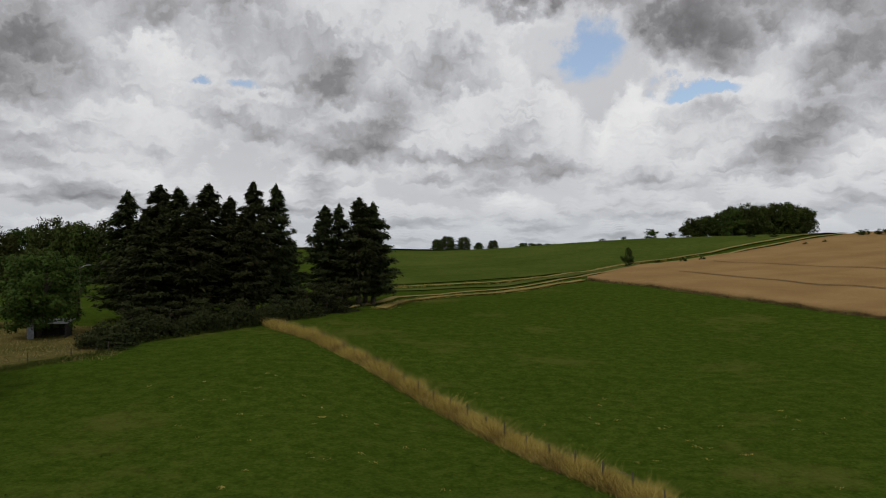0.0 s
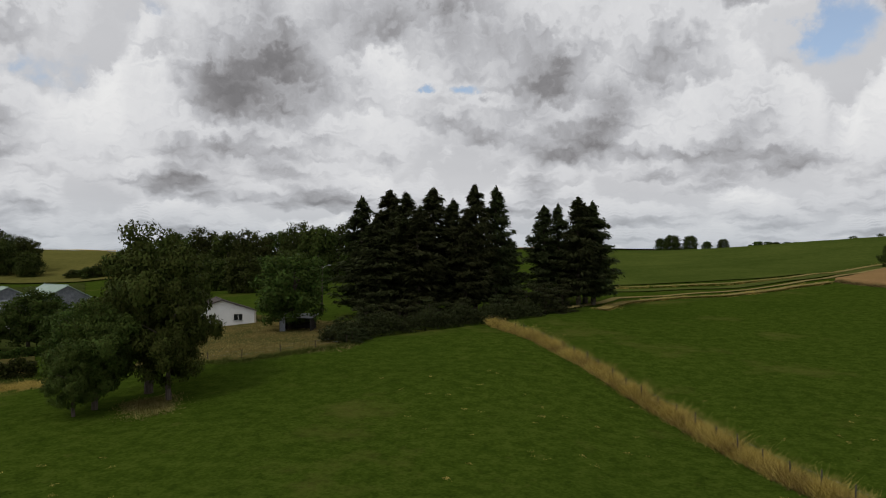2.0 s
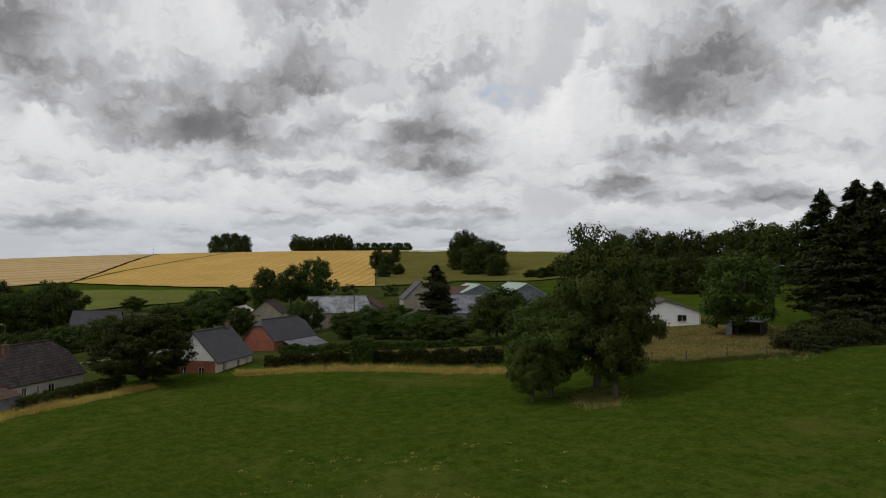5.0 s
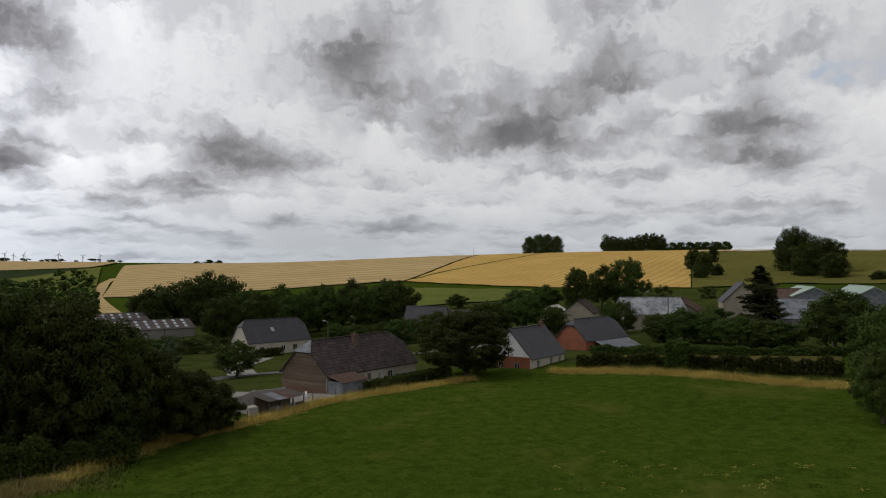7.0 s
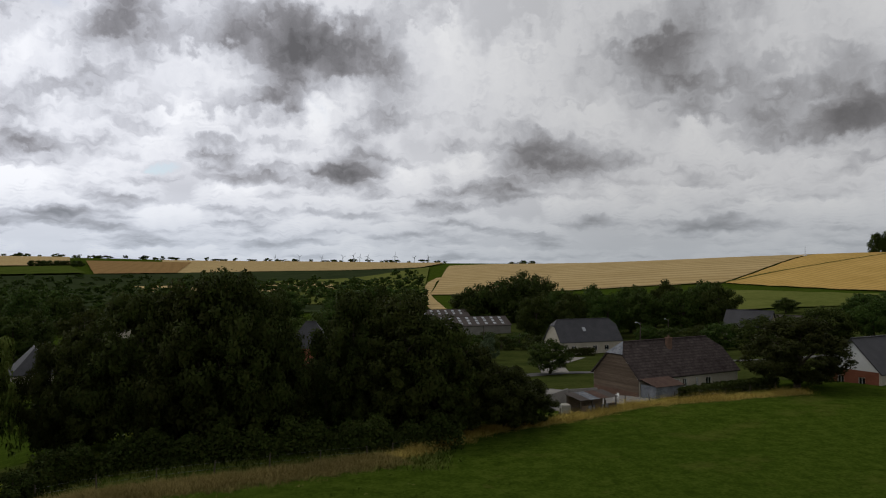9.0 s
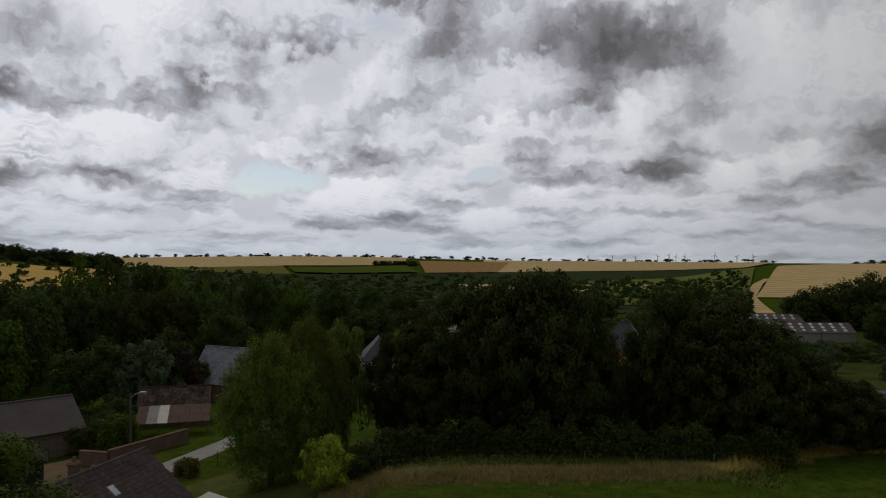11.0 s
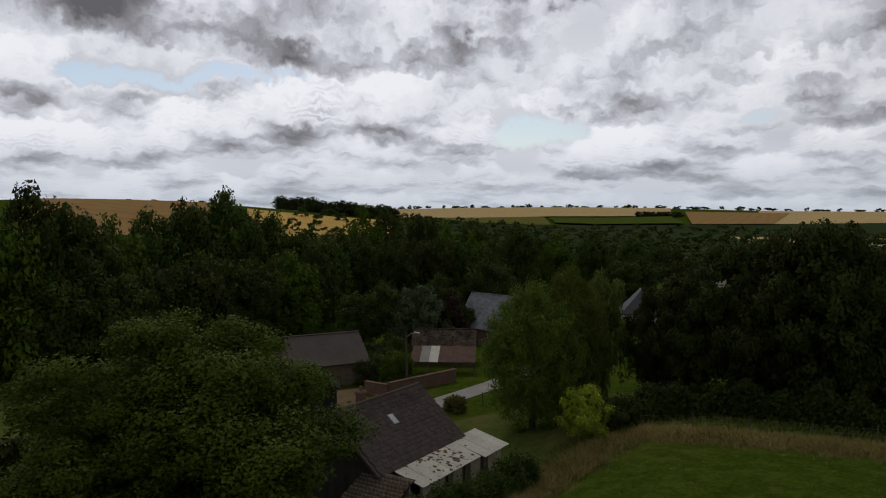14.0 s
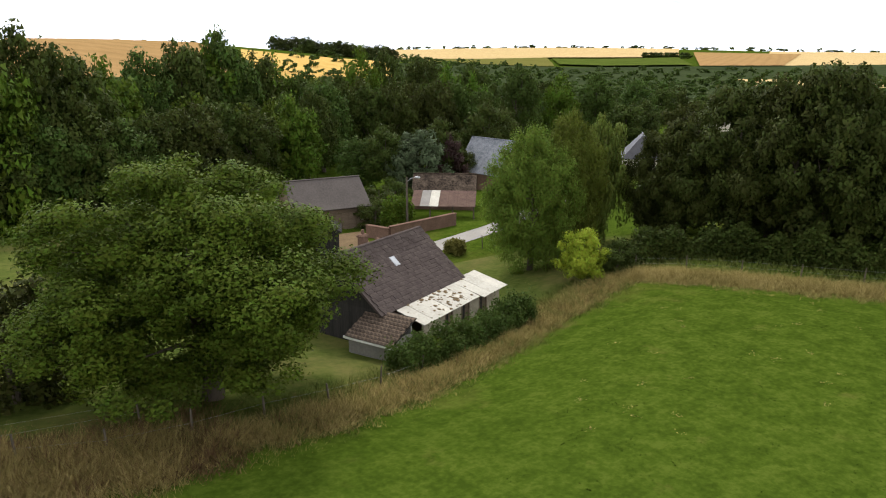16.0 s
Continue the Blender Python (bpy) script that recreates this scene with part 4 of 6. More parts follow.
for i in range(12):
    plant("far", -6 - i * 0.62, 640, 6 - 0.3 * i, 13, "low far wood along the hill crest", group="far crest wood")
# western hill
for b, r, h, w in ((49.2, 500, 21.5, 20), (48.6, 505, 22, 20), (47.4, 490, 18, 20), (46.6, 480, 17, 20), (48.2, 470, 16, 22), (46.4, 455, 12, 18)):
    plant("wood_dark", b, r, h * 1.25, w, "tall dark clump of trees on the hillside", group="hillside clump")
for b, r, h, w in ((55.6, 520, 15, 13), (54.8, 500, 14, 13), (54.2, 560, 16, 9), (55.2, 465, 9, 12), (54.0, 480, 8, 10), (42.5, 420, 7, 16), (41.6, 420, 8, 16), (43.6, 430, 5, 12)):
    plant("wood_dark", b, r, h, w, "bushy tree along the stubble boundary", group="boundary trees")
for i in range(8):
    plant("wood_dark", 57.9 + i * 0.56, 760, 18 + 2 * math.sin(i), 14, "copse tree on the golden ridge", group="ridge copse")
for i in range(8):
    plant("far", 53.4 + i * 0.62, 860, 13, 17, "far copse tree beyond the ridge", group="far ridge copse")
for i in range(4):
    plant("wood", 65.6 + i * 0.7, 780, 23 - 2 * abs(i - 1.5), 16, "round copse tree alone on the golden ridge", group="round copse")
for b, r, h, w in ((91.3, 1100, 6, 14), (92, 1100, 7, 14), (92.8, 1100, 5, 14)):
    plant("far", b, r, h, w, "small far copse on the skyline", group="skyline copse")

# village trees
VILLAGE = [(72.6, 103, 9.0, 14, "hornbeam"), (90.0, 132, 6.2, 9, "maple"), (64.0, 250, 15.5, 12, "elm"), (60.5, 262, 17.5, 15, "elm"), (62.2, 262, 14.5, 13, "maple"),
           (57.5, 215, 6, 9, "bush"), (73.2, 300, 6, 10, "maple"), (68.3, 255, 9, 16, "elm"), (66.6, 262, 9, 14, "maple"), (70.6, 185, 9, 13, "elm"),
           (68, 190, 9, 11, "maple"), (65.8, 175, 7, 9, "elm"), (61.6, 160, 7, 6, "maple"), (60.6, 165, 7.5, 6, "elm"), (57.8, 145, 5.5, 9, "elm"), (56.2, 141, 6.4, 9, "maple"),
           (54.8, 140, 5.6, 9, "elm"), (52.6, 136, 5.2, 9, "maple"), (51.0, 134, 5, 9, "elm"), (49.6, 132, 4.6, 8, "maple"), (46.4, 127, 9.6, 11, "maple"), (45.2, 130, 8.5, 10, "maple"),
           (44.0, 118, 7, 9, "elm"), (43, 112, 8, 9, "maple"), (58.6, 225, 7, 8, "bush"), (54.6, 300, 6, 8, "bush"), (53, 300, 5, 7, "bush"),
           (57.8, 310, 6, 8, "bush"), (59, 360, 7, 8, "bush"), (75, 165, 8, 12, "maple"), (73.0, 172, 8, 11, "elm"), (77.4, 185, 7, 10, "elm"), (79.2, 190, 6, 10, "maple"),
           (81, 195, 6, 9, "elm"), (82.6, 200, 6, 8, "maple"), (62.8, 150, 4, 6, "bush"), (54, 180, 5, 8, "bush"), (47.4, 150, 5, 8, "bush")]
for b, r, h, w, k in VILLAGE:
    plant(k, b, r, h, w, "leafy garden tree among the village houses", group="village trees")
plant("conifer", 51.1, 150, 13.8, 11, "dark cypress-shaped conifer beside a grey roof")
for i in range(16):
    plant("elm" if i % 2 else "maple", 77.6 + i * 0.9, 232 + 16 * (i % 3), 14.5 + 2 * math.sin(i * 2.1), 14, "dense tree in the belt behind the houses", group="tree belt")
for i, (b, h) in enumerate(((90.6, 20), (91.8, 22), (93, 20), (94.2, 18), (95.4, 17), (92.4, 18), (96.2, 15))):
    plant("wood_dark", b, 310 + 10 * (i % 2), h, 19, "large dark tree of the wood beside the barns", group="wood by the barns")
for i in range(7):
    plant("bush", 91 + i * 1.3, 205 + 10 * (i % 2), 5, 10, "garden bush near the white house", "bush", "bushes near the white house")
plant("silver_bush", 94.6, 178, 7, 6, "pale flowering shrub before the barns", "bush")
# the dark hornbeam row at the meadow's edge
for b, r, h, w in ((126.0, 73, 10.4, 6.5), (124.0, 70, 11.4, 8), (120.4, 69, 14.2, 10.5), (116.6, 67, 15, 11), (114.4, 66, 15.6, 11), (111.8, 67, 13.2, 8.5), (110.2, 70, 9.5, 6),
                   (104.9, 72, 13.8, 9.5), (107.0, 74, 9, 6), (101.4, 70, 13.0, 11), (98.6, 70, 11.6, 10.5), (96, 71, 8.6, 9.5), (93.4, 74, 6.4, 8.5), (91.6, 76, 4.8, 7), (117.8, 75, 14, 11), (103.2, 76, 13, 11), (113.4, 75, 13.5, 9)):
    plant("hornbeam", b, r, h, w, "dense dark hornbeam skirted to the ground", group="hornbeam row")
plant("ash", 135.2, 64, 12.8, 9.6, "round green ash tree beside the lane")
plant("ash", 132.4, 67, 13.4, 7.6, "leafy ash tree growing against its neighbour")
plant("willow", 129.9, 72, 12.6, 6.4, "pale green weeping willow")
plant("yellow_bush", 131.1, 57.5, 4.6, 4.6, "bright yellow-green bush on the meadow edge", "bush")
plant("dark_bush", 128.4, 58.5, 3.0, 3.6, "small dark bush by the meadow edge", "bush")
plant("oak", 161.0, 36.0, 12.4, 17.6, "broad spreading oak beside the fence", turn=40)
plant("dark_bush", 174.5, 40, 7, 8, "dark tree behind the oak")
# the wood in the southern valley
WOOD = [(173.5, 100, 22), (171.1, 106, 23.5), (168.9, 111, 22.5), (166.3, 120, 20.5), (164, 131, 22), (161, 136, 25.5), (159.6, 140, 25), (158.3, 141, 26), (156.1, 150, 24), (154.9, 152, 22.5),
        (152.6, 152, 19), (151.4, 150, 19), (148.3, 190, 26), (146.6, 200, 25.5), (143.6, 210, 26), (141.8, 212, 23), (139.8, 212, 23.3), (136.4, 216, 24.5), (133.6, 226, 21), (130.6, 232, 21), (127.7, 250, 20.5)]
for i, (b, r, h) in enumerate(WOOD):
    plant(("wood_light", "maple", "elm")[i % 3], b, r, h, 14.5, "tall leafy tree of the valley wood", group="valley wood")
for i in range(46):
    b = 138.5 + 38 * ((i * 0.618) % 1.0)
    near = 97 if b > 152 else 128
    r = near + 75 * ((i * 0.377) % 1.0)
    plant(("maple", "wood_light", "elm", "wood_dark")[i % 4], b, r, (11.5 if b > 152 else 14) + (r - near) * 0.07 + 2.5 * ((i * 0.53) % 1.0), 11.5, "leafy tree filling the valley wood", group="valley wood")
for i in range(46):
    b = 100 + 46 * ((i * 0.618 + 0.2) % 1.0)
    r = 175 + 240 * ((i * 0.431) % 1.0)
    plant(("wood", "wood_dark")[i % 2], b, r, 12 + 5 * ((i * 0.53) % 1.0), 14, "leafy tree in the valley bottom", group="valley trees")
for b, r, h, w, k in ((148.5, 118, 9, 9, "elm"), (146.5, 114, 10, 9, "maple"), (145, 112, 9.5, 8, "silver_bush"), (143.6, 112, 10, 9, "silver_bush"), (141.8, 116, 9, 6, "purple_bush"),
                      (140.8, 119, 6.5, 6.5, "elm"), (147.2, 92, 4.5, 6, "bush"), (145.8, 95, 5, 5, "bush"), (147.6, 86, 4, 5, "bush"), (142.6, 119, 11, 9, "maple")):
    plant(k, b, r, h, w, "garden shrub or small tree round the old sheds", "tree", "trees round the sheds")
VALLEY_FAR = []
for i in range(190):
    b = 100 + 54 * ((i * 0.618) % 1.0)
    VALLEY_FAR.append((b, 430 + (520 if b < 112 else 900) * ((i * 0.377) % 1.0) ** 1.2, 9 + 6 * ((i * 0.29) % 1.0), 15 + 9 * ((i * 0.71) % 1.0)))
far_trees("valley_wood", VALLEY_FAR, "distant leafy trees filling the wooded valley", 420, 0.75, M["leaf"], 41)
HORIZON = [(98 + 52 * i / 60 + 0.3 * math.sin(i * 5), 4450 + 60 * (i % 4), 13 + 12 * ((i * 0.37) % 1), 26 + 22 * (i % 3)) for i in range(60)]
far_trees("horizon_trees", HORIZON, "tiny far trees along the horizon road", 260, 1.4, M["leaf"], 42)
for i in range(9):
    plant("far", 124.4 + i * 0.36, 2060, 17, 26, "far dark plantation block", group="far plantation")
for i in range(12):
    plant("wood_dark", 146.2 + i * 0.76, 940 + 20 * (i % 2), 18 + 2 * math.sin(i * 1.7), 26, "far wood on the southern hill", group="southern hill wood")
for b in (160.2, 161.6, 163.5, 165.2):
    plant("far", b, 930, 4, 12, "far bush on the hilltop", "bush", "hilltop bushes")


# ---- buildings ----
def wall_panel(bm, x0, x1, z1, holes, t=0.3, y=0.0, flip=1):
    """An upright wall along x with openings cut through it: holes are (x0, x1, z0, z1)."""
    xs = sorted({x0, x1, *(v for h in holes for v in h[:2])})
    zs = sorted({-0.8, z1, *(v for h in holes for v in h[2:])})
    for a, c in zip(xs, xs[1:]):
        for lo, hi in zip(zs, zs[1:]):
            if not any(h[0] <= a and c <= h[1] and h[2] <= lo and hi <= h[3] for h in holes):
                box(bm, a, y, lo, c, y - flip * t, hi)
    bmesh.ops.remove_doubles(bm, verts=bm.verts, dist=0.0005)


def house(name, x, y, turn, length, width, eave, ridge, wall, roof, label, windows=(), gable_windows=(), hip=0.0, hip_low=0.0, over=0.3, gable=None, z=None,
          chimneys=(), frame_mat="white", gable_top=None, skylights=(), roof_name="roof"):
    """A gabled house; x along the ridge, +y its front. hip: the ridge's cut-back at the ends, hip_low: how far down the gable the hip reaches (0 to 1)."""
    z = float(land(x, y)[0]) if z is None else z
    root = tagged(new(name), label, "house" if "house" in name else "barn")
    root.matrix_basis = pose(x, y, z, 0, 0, turn)
    L2, W2, rise = length / 2, width / 2, ridge - eave
    wall_m, gable_m = M[wall], M[gable or wall]
    for side in (1, -1):
        holes = [(wx - ww / 2, wx + ww / 2, wz, wz + wh) for s, wx, wz, ww, wh in windows if s == side]
        bm = bmesh.new()
        wall_panel(bm, -L2, L2, eave, holes, y=W2 * side, flip=side)
        part("wall", bm, wall_m, root)
    for end in (1, -1):
        holes = [(wx - ww / 2, wx + ww / 2, wz, wz + wh) for s, wx, wz, ww, wh in gable_windows if s == end]
        bm = bmesh.new()
        wall_panel(bm, -W2 + 0.3, W2 - 0.3, eave, holes, y=0)
        bmesh.ops.transform(bm, matrix=Matrix.Translation((L2 * end, 0, 0)) @ Matrix.Rotation(radians(-90 * end), 4, "Z"), verts=bm.verts)
        g = part("gable_wall", bm, gable_m, root)
        bm = bmesh.new()
        top = eave + rise * (1 - hip_low) if hip else ridge
        w_top = W2 * (1 - (top - eave) / rise)
        pts = [(-W2, eave), (W2, eave), (w_top, top - 0.12), (-w_top, top - 0.12)]
        a = [bm.verts.new((L2 * end, p, q)) for p, q in pts]
        c = [bm.verts.new(((L2 - 0.3) * end, p, q)) for p, q in pts]
        bm.faces.new(a if end > 0 else a[::-1])
        bm.faces.new(c[::-1] if end > 0 else c)
        for i in range(4):
            bm.faces.new((a[i], c[i], c[(i + 1) % 4], a[(i + 1) % 4]) if end > 0 else (a[i], a[(i + 1) % 4], c[(i + 1) % 4], c[i]))
        bmesh.ops.recalc_face_normals(bm, faces=bm.faces)
        part("gable_top", bm, M[gable_top] if gable_top else gable_m, root)
    # roof: slopes and hips as slabs
    slope = rise / W2
    ex, ey, ez = L2 + over, W2 + over, eave - over * slope
    kx = L2 + over - hip
    low_w = W2 * hip_low if hip else 0.0
    low_z = ridge - rise * hip_low if hip else ridge
    rf = part(roof_name, bmesh.new(), M[roof], root)
    rf_bm = bmesh.new()
    V = lambda a, b_, c: rf_bm.verts.new((a, b_, c))
    for side in (1, -1):
        pts = [(-ex, ey * side, ez), (ex, ey * side, ez)]
        pts += [(ex, low_w * side, low_z), (kx, 0, ridge), (-kx, 0, ridge), (-ex, low_w * side, low_z)] if hip else [(ex, 0, ridge), (-ex, 0, ridge)]
        rf_bm.faces.new([V(*p) for p in (pts if side > 0 else pts[::-1])][::-1])
    if hip:
        for end in (1, -1):
            rf_bm.faces.new([V(ex * end, -low_w, low_z), V(ex * end, low_w, low_z), V(kx * end, 0, ridge)])
    bmesh.ops.remove_doubles(rf_bm, verts=rf_bm.verts, dist=0.001)
    bmesh.ops.recalc_face_normals(rf_bm, faces=rf_bm.faces)
    if sum(f.normal.z for f in rf_bm.faces) < 0:
        bmesh.ops.reverse_faces(rf_bm, faces=rf_bm.faces)
    bmesh.ops.solidify(rf_bm, geom=rf_bm.faces[:], thickness=0.16)
    bmesh.ops.translate(rf_bm, vec=(0, 0, 0.1), verts=rf_bm.verts)
    rf_bm.to_mesh(rf.data)
    rf_bm.free()
    rf.data.materials.append(M[roof]) if not rf.data.materials else None
    bm = bmesh.new()
    box(bm, -kx, -0.14, ridge + 0.06, kx, 0.14, ridge + 0.2, 0.05)
    part("ridge_cap", bm, M[roof], root)
    for s, wx, wz, ww, wh in windows:
        opening(root, pose(wx, W2 * s, wz, 0, 0, 0 if s > 0 else 180), ww, wh, frame_mat)
    for s, wx, wz, ww, wh in gable_windows:
        opening(root, pose(L2 * s, wx * -s, wz, 0, 0, -90 * s), ww, wh, frame_mat)
    for cx, cy, cw, ch in chimneys:
        bm = bmesh.new()
        z0 = ridge - abs(cy) * slope - 0.5
        box(bm, cx - cw / 2, cy - cw * 0.4, z0, cx + cw / 2, cy + cw * 0.4, ridge + ch, 0.03)
        box(bm, cx - cw / 2 - 0.06, cy - cw * 0.4 - 0.06, ridge + ch - 0.2, cx + cw / 2 + 0.06, cy + cw * 0.4 + 0.06, ridge + ch - 0.08, 0.02)
        tube(bm, [(cx, cy, ridge + ch), (cx, cy, ridge + ch + 0.3)], [0.13, 0.11], 8)
        part("chimney", bm, M["old_brick"], root)
    for sx, f, sw, sl in skylights:
        a = math.atan(slope)
        m = Matrix.Translation((sx, W2 * f, eave + rise * (1 - f) + 0.19)) @ Matrix.Rotation(-a, 4, "X")
        bm = bmesh.new()
        box(bm, -sw / 2, -sl / 2, -0.06, sw / 2, sl / 2, 0.03, 0.01)
        s_ob = part("skylight", bm, M["zinc"], root, at=m)
        bm = bmesh.new()
        box(bm, -sw / 2 + 0.07, -sl / 2 + 0.07, 0.03, sw / 2 - 0.07, sl / 2 - 0.07, 0.04)
        part("pane", bm, M["clear_sheet"], s_ob)
    return root


def opening(root, m, w, h, frame_mat):
    """A window (or a door, when tall) set into a wall; +y is outside."""
    kind = "door" if h > 1.8 else "window"
    bm = bmesh.new()
    for a in ((-w / 2, 0, -w / 2 + 0.07, h), (w / 2 - 0.07, 0, w / 2, h), (-w / 2, 0, w / 2, 0.07), (-w / 2, h - 0.07, w / 2, h), (-0.03, 0, 0.03, h)):
        box(bm, a[0], -0.16, a[1], a[2], -0.09, a[3])
    f = part(kind, bm, M[frame_mat], root, at=m)
    bm = bmesh.new()
    box(bm, -w / 2 + 0.05, -0.14, 0.05, w / 2 - 0.05, -0.12, h - 0.05)
    part("pane" if kind == "window" else "door_leaf", bm, M["glass"] if kind == "window" else M["boards"], f)
    if kind == "window":
        bm = bmesh.new()
        box(bm, -w / 2 - 0.08, -0.1, -0.07, w / 2 + 0.08, 0.07, 0.0, 0.01)
        part("sill", bm, M["concrete"], f)


# the old farmhouse with the lean-to, below the meadow
HB = house("farmhouse", -27.2, -42.3, 19.4, 9.5, 7.4, 2.7, 5.75, "old_brick", "tile", "old farmhouse with weathered brown tile roof", gable="dark_boards", z=-3.4,
           chimneys=((0.7, -0.9, 0.6, 0.6),), skylights=((0.3, 0.42, 0.55, 0.8),))
# the timber-clad long house
HA = house("longhouse", -103.3, 15.7, -52, 18.2, 8.4, 2.6, 6.6, "render", "tile_rows", "long old house with timber-clad gable and dark tile roof", gable="boards", z=-1.8, hip=1.6, hip_low=0.35,
           windows=((1, 1.0, 0.9, 0.8, 1.1), (1, -1.2, 0.9, 0.5, 1.1), (1, -3.4, 0.8, 1.1, 1.1), (1, 2.4, 0.0, 0.9, 2.0)), chimneys=((0.6, 1.0, 0.75, 0.45),))
HC = house("house", -105.7, 43.0, -52, 10.2, 7.4, 2.35, 6.3, "render", "slate", "grey-roofed house with brick gable", gable="brick", z=-1.0,
           windows=((1, 3.0, 0.7, 0.9, 1.2), (1, -1.0, 0.7, 0.9, 1.2), (1, -3.6, 0.7, 0.8, 1.2)), gable_windows=((1, -1.2, 0.5, 0.9, 1.0), (1, 1.6, 0.5, 0.9, 1.0)), gable_top="white",
           chimneys=((-4.0, 0.2, 0.6, 0.7),))
HD = house("barn", -121.5, 62, -61.3, 13, 6.4, 2.9, 6.2, "brick", "slate", "red brick barn with slate roof", z=-1.0, hip=1.4, hip_low=0.3)
HE = house("house", -196.6, 8.8, -61, 18, 8.6, 3.4, 8.6, "render", "slate", "white house with a large hipped slate roof", z=-8, hip=1.5, hip_low=0.3,
           windows=((1, 5.2, 0.9, 1.3, 1.3), (1, 2.0, 0.0, 1.6, 2.0), (1, -1.0, 0.9, 1.3, 1.3), (1, -4.5, 0.9, 1.3, 1.3)), skylights=((1.0, 0.5, 0.9, 1.2),))
HF = house("barn", *spot(96.2, 258)[:2], -66, 27, 12, 3.6, 6.2, "concrete", "fibre_brown", "long farm barn with rooflights in rows",
           skylights=[(x, f, 1.0, 1.3) for x in (-11, -8, -5, -2, 1, 4, 7, 10) for f in (0.2, 0.5, 0.8)])
HG = house("barn", *spot(98.6, 300)[:2], -66, 24, 11, 4, 6.5, "concrete", "fibre_brown", "farm barn with rooflights behind the other",
           skylights=[(x, f, 1.0, 1.3) for x in (-9, -6, -3, 0, 3, 6, 9) for f in (0.25, 0.6)])
# the gable is painted whiter than the walls, for the sunlight on it
HJ = house("bungalow_house", *spot(34.0, 131)[:2], -50, 10, 11, 2.5, 4.3, "render", "fibre_brown", "cream rendered bungalow with a low roof", gable_windows=((1, -2.6, 0.9, 1.5, 1.1), (1, 1.5, 0.9, 1.2, 1.1)), gable="white")
# the boarded barn and old sheds by the lane
house("barn", *spot(151.6, 88.5)[:2], -9, 9, 7, 2.9, 5.7, "boards", "fibre_brown", "weathered boarded barn with grey-brown roof", windows=((1, -2.0, 0.0, 1.8, 2.2), (1, -3.6, 1.2, 0.4, 0.5)), frame_mat="boards")
house("shed", *spot(142.0, 99)[:2], -42, 8, 5.5, 2.2, 4.4, "old_brick", "mossy", "old brick shed with mossy tile roof")
house("house", *spot(138.3, 120)[:2], 95, 9, 7, 3.2, 8.0, "old_brick", "metal_grey", "old house with a pale patched roof")
house("house", *spot(127.1, 158)[:2], 40, 11, 9, 3.4, 8.4, "render", "slate", "house with a hipped grey slate roof among trees", hip=3.5, hip_low=0.9)
house("house", *spot(122.6, 215)[:2], 20, 14, 9, 8.6, 12.4, "render", "fibre_brown", "tall cream house with a brown roof among trees", windows=((1, 3, 1, 1, 1.4), (1, 0, 1, 1, 1.4)))
house("house", *spot(108.3, 128)[:2], 100, 6, 5, 6.2, 10.0, "brick", "slate", "slate-hipped brick house glimpsed between trees", gable_windows=((1, 0, 1, 1, 1.6),), hip=2.4, hip_low=0.95)
house("house", *spot(109.8, 170)[:2], 30, 12, 7, 4.2, 7, "render", "slate", "pale house behind the hornbeams", windows=((1, 2, 1, 1, 1.4), (1, -2, 1, 1, 1.4)))
# further village houses
for b, r, turn, l, w, e, rg, wl, rf, lab in (
        (58.7, 178, 78, 14, 10, 3.6, 7.0, "tan", "silver_sheet", "low house with patched grey metal roof"),
        (56.4, 190, -40, 13, 8, 3.4, 5.8, "concrete", "metal_rust", "long shed with a rusty roof"),
        (75.6, 205, 62, 11, 8, 4.0, 7.8, "tan", "slate", "village house with a slate roof"),
        (73.2, 215, 66, 16, 7, 3.2, 5.4, "tan", "fibre_brown", "low village house with brown roof"),
        (63.7, 203, -40, 9, 8, 3.2, 6.4, "tan", "tile", "small cream house with tile roof"),
        (65.8, 215, -40, 9, 6, 2.8, 4.6, "concrete", "cement_sheet", "low outbuilding with pale roof"),
        (52.4, 190, -30, 10, 9, 5, 9.4, "tan", "slate", "tall village house with dark slate roof"),
        (49.7, 212, 64, 12, 9, 4.0, 6.6, "concrete", "metal_rust", "old barn with a rusty red roof"),
        (48.9, 167, -115, 9, 9, 2.6, 6.2, "concrete", "metal_grey", "barn with ribbed grey roof sheets"),
        (48.2, 215, -25, 14, 10, 4.6, 6.8, "metal_grey", "metal_green", "farm shed with a pale green metal roof"),
        (44.8, 193, -25, 14, 10, 4, 6.6, "metal_grey", "metal_green", "second green-roofed farm shed"),
        (80.8, 160, -60, 8, 6, 2.6, 4.6, "render", "metal_grey", "small house with a pale grey roof"),
        (16.0, 165, 20, 12, 8, 3, 6, "render", "slate", "pale house hidden behind the spruces")):
    house("house" if "house" in lab else "shed", *spot(b, r)[:2], turn, l, w, e, rg, wl, rf, lab, windows=((1, l * 0.25, 0.8, 1.0, 1.2), (1, -l * 0.2, 0.8, 1.0, 1.2)))


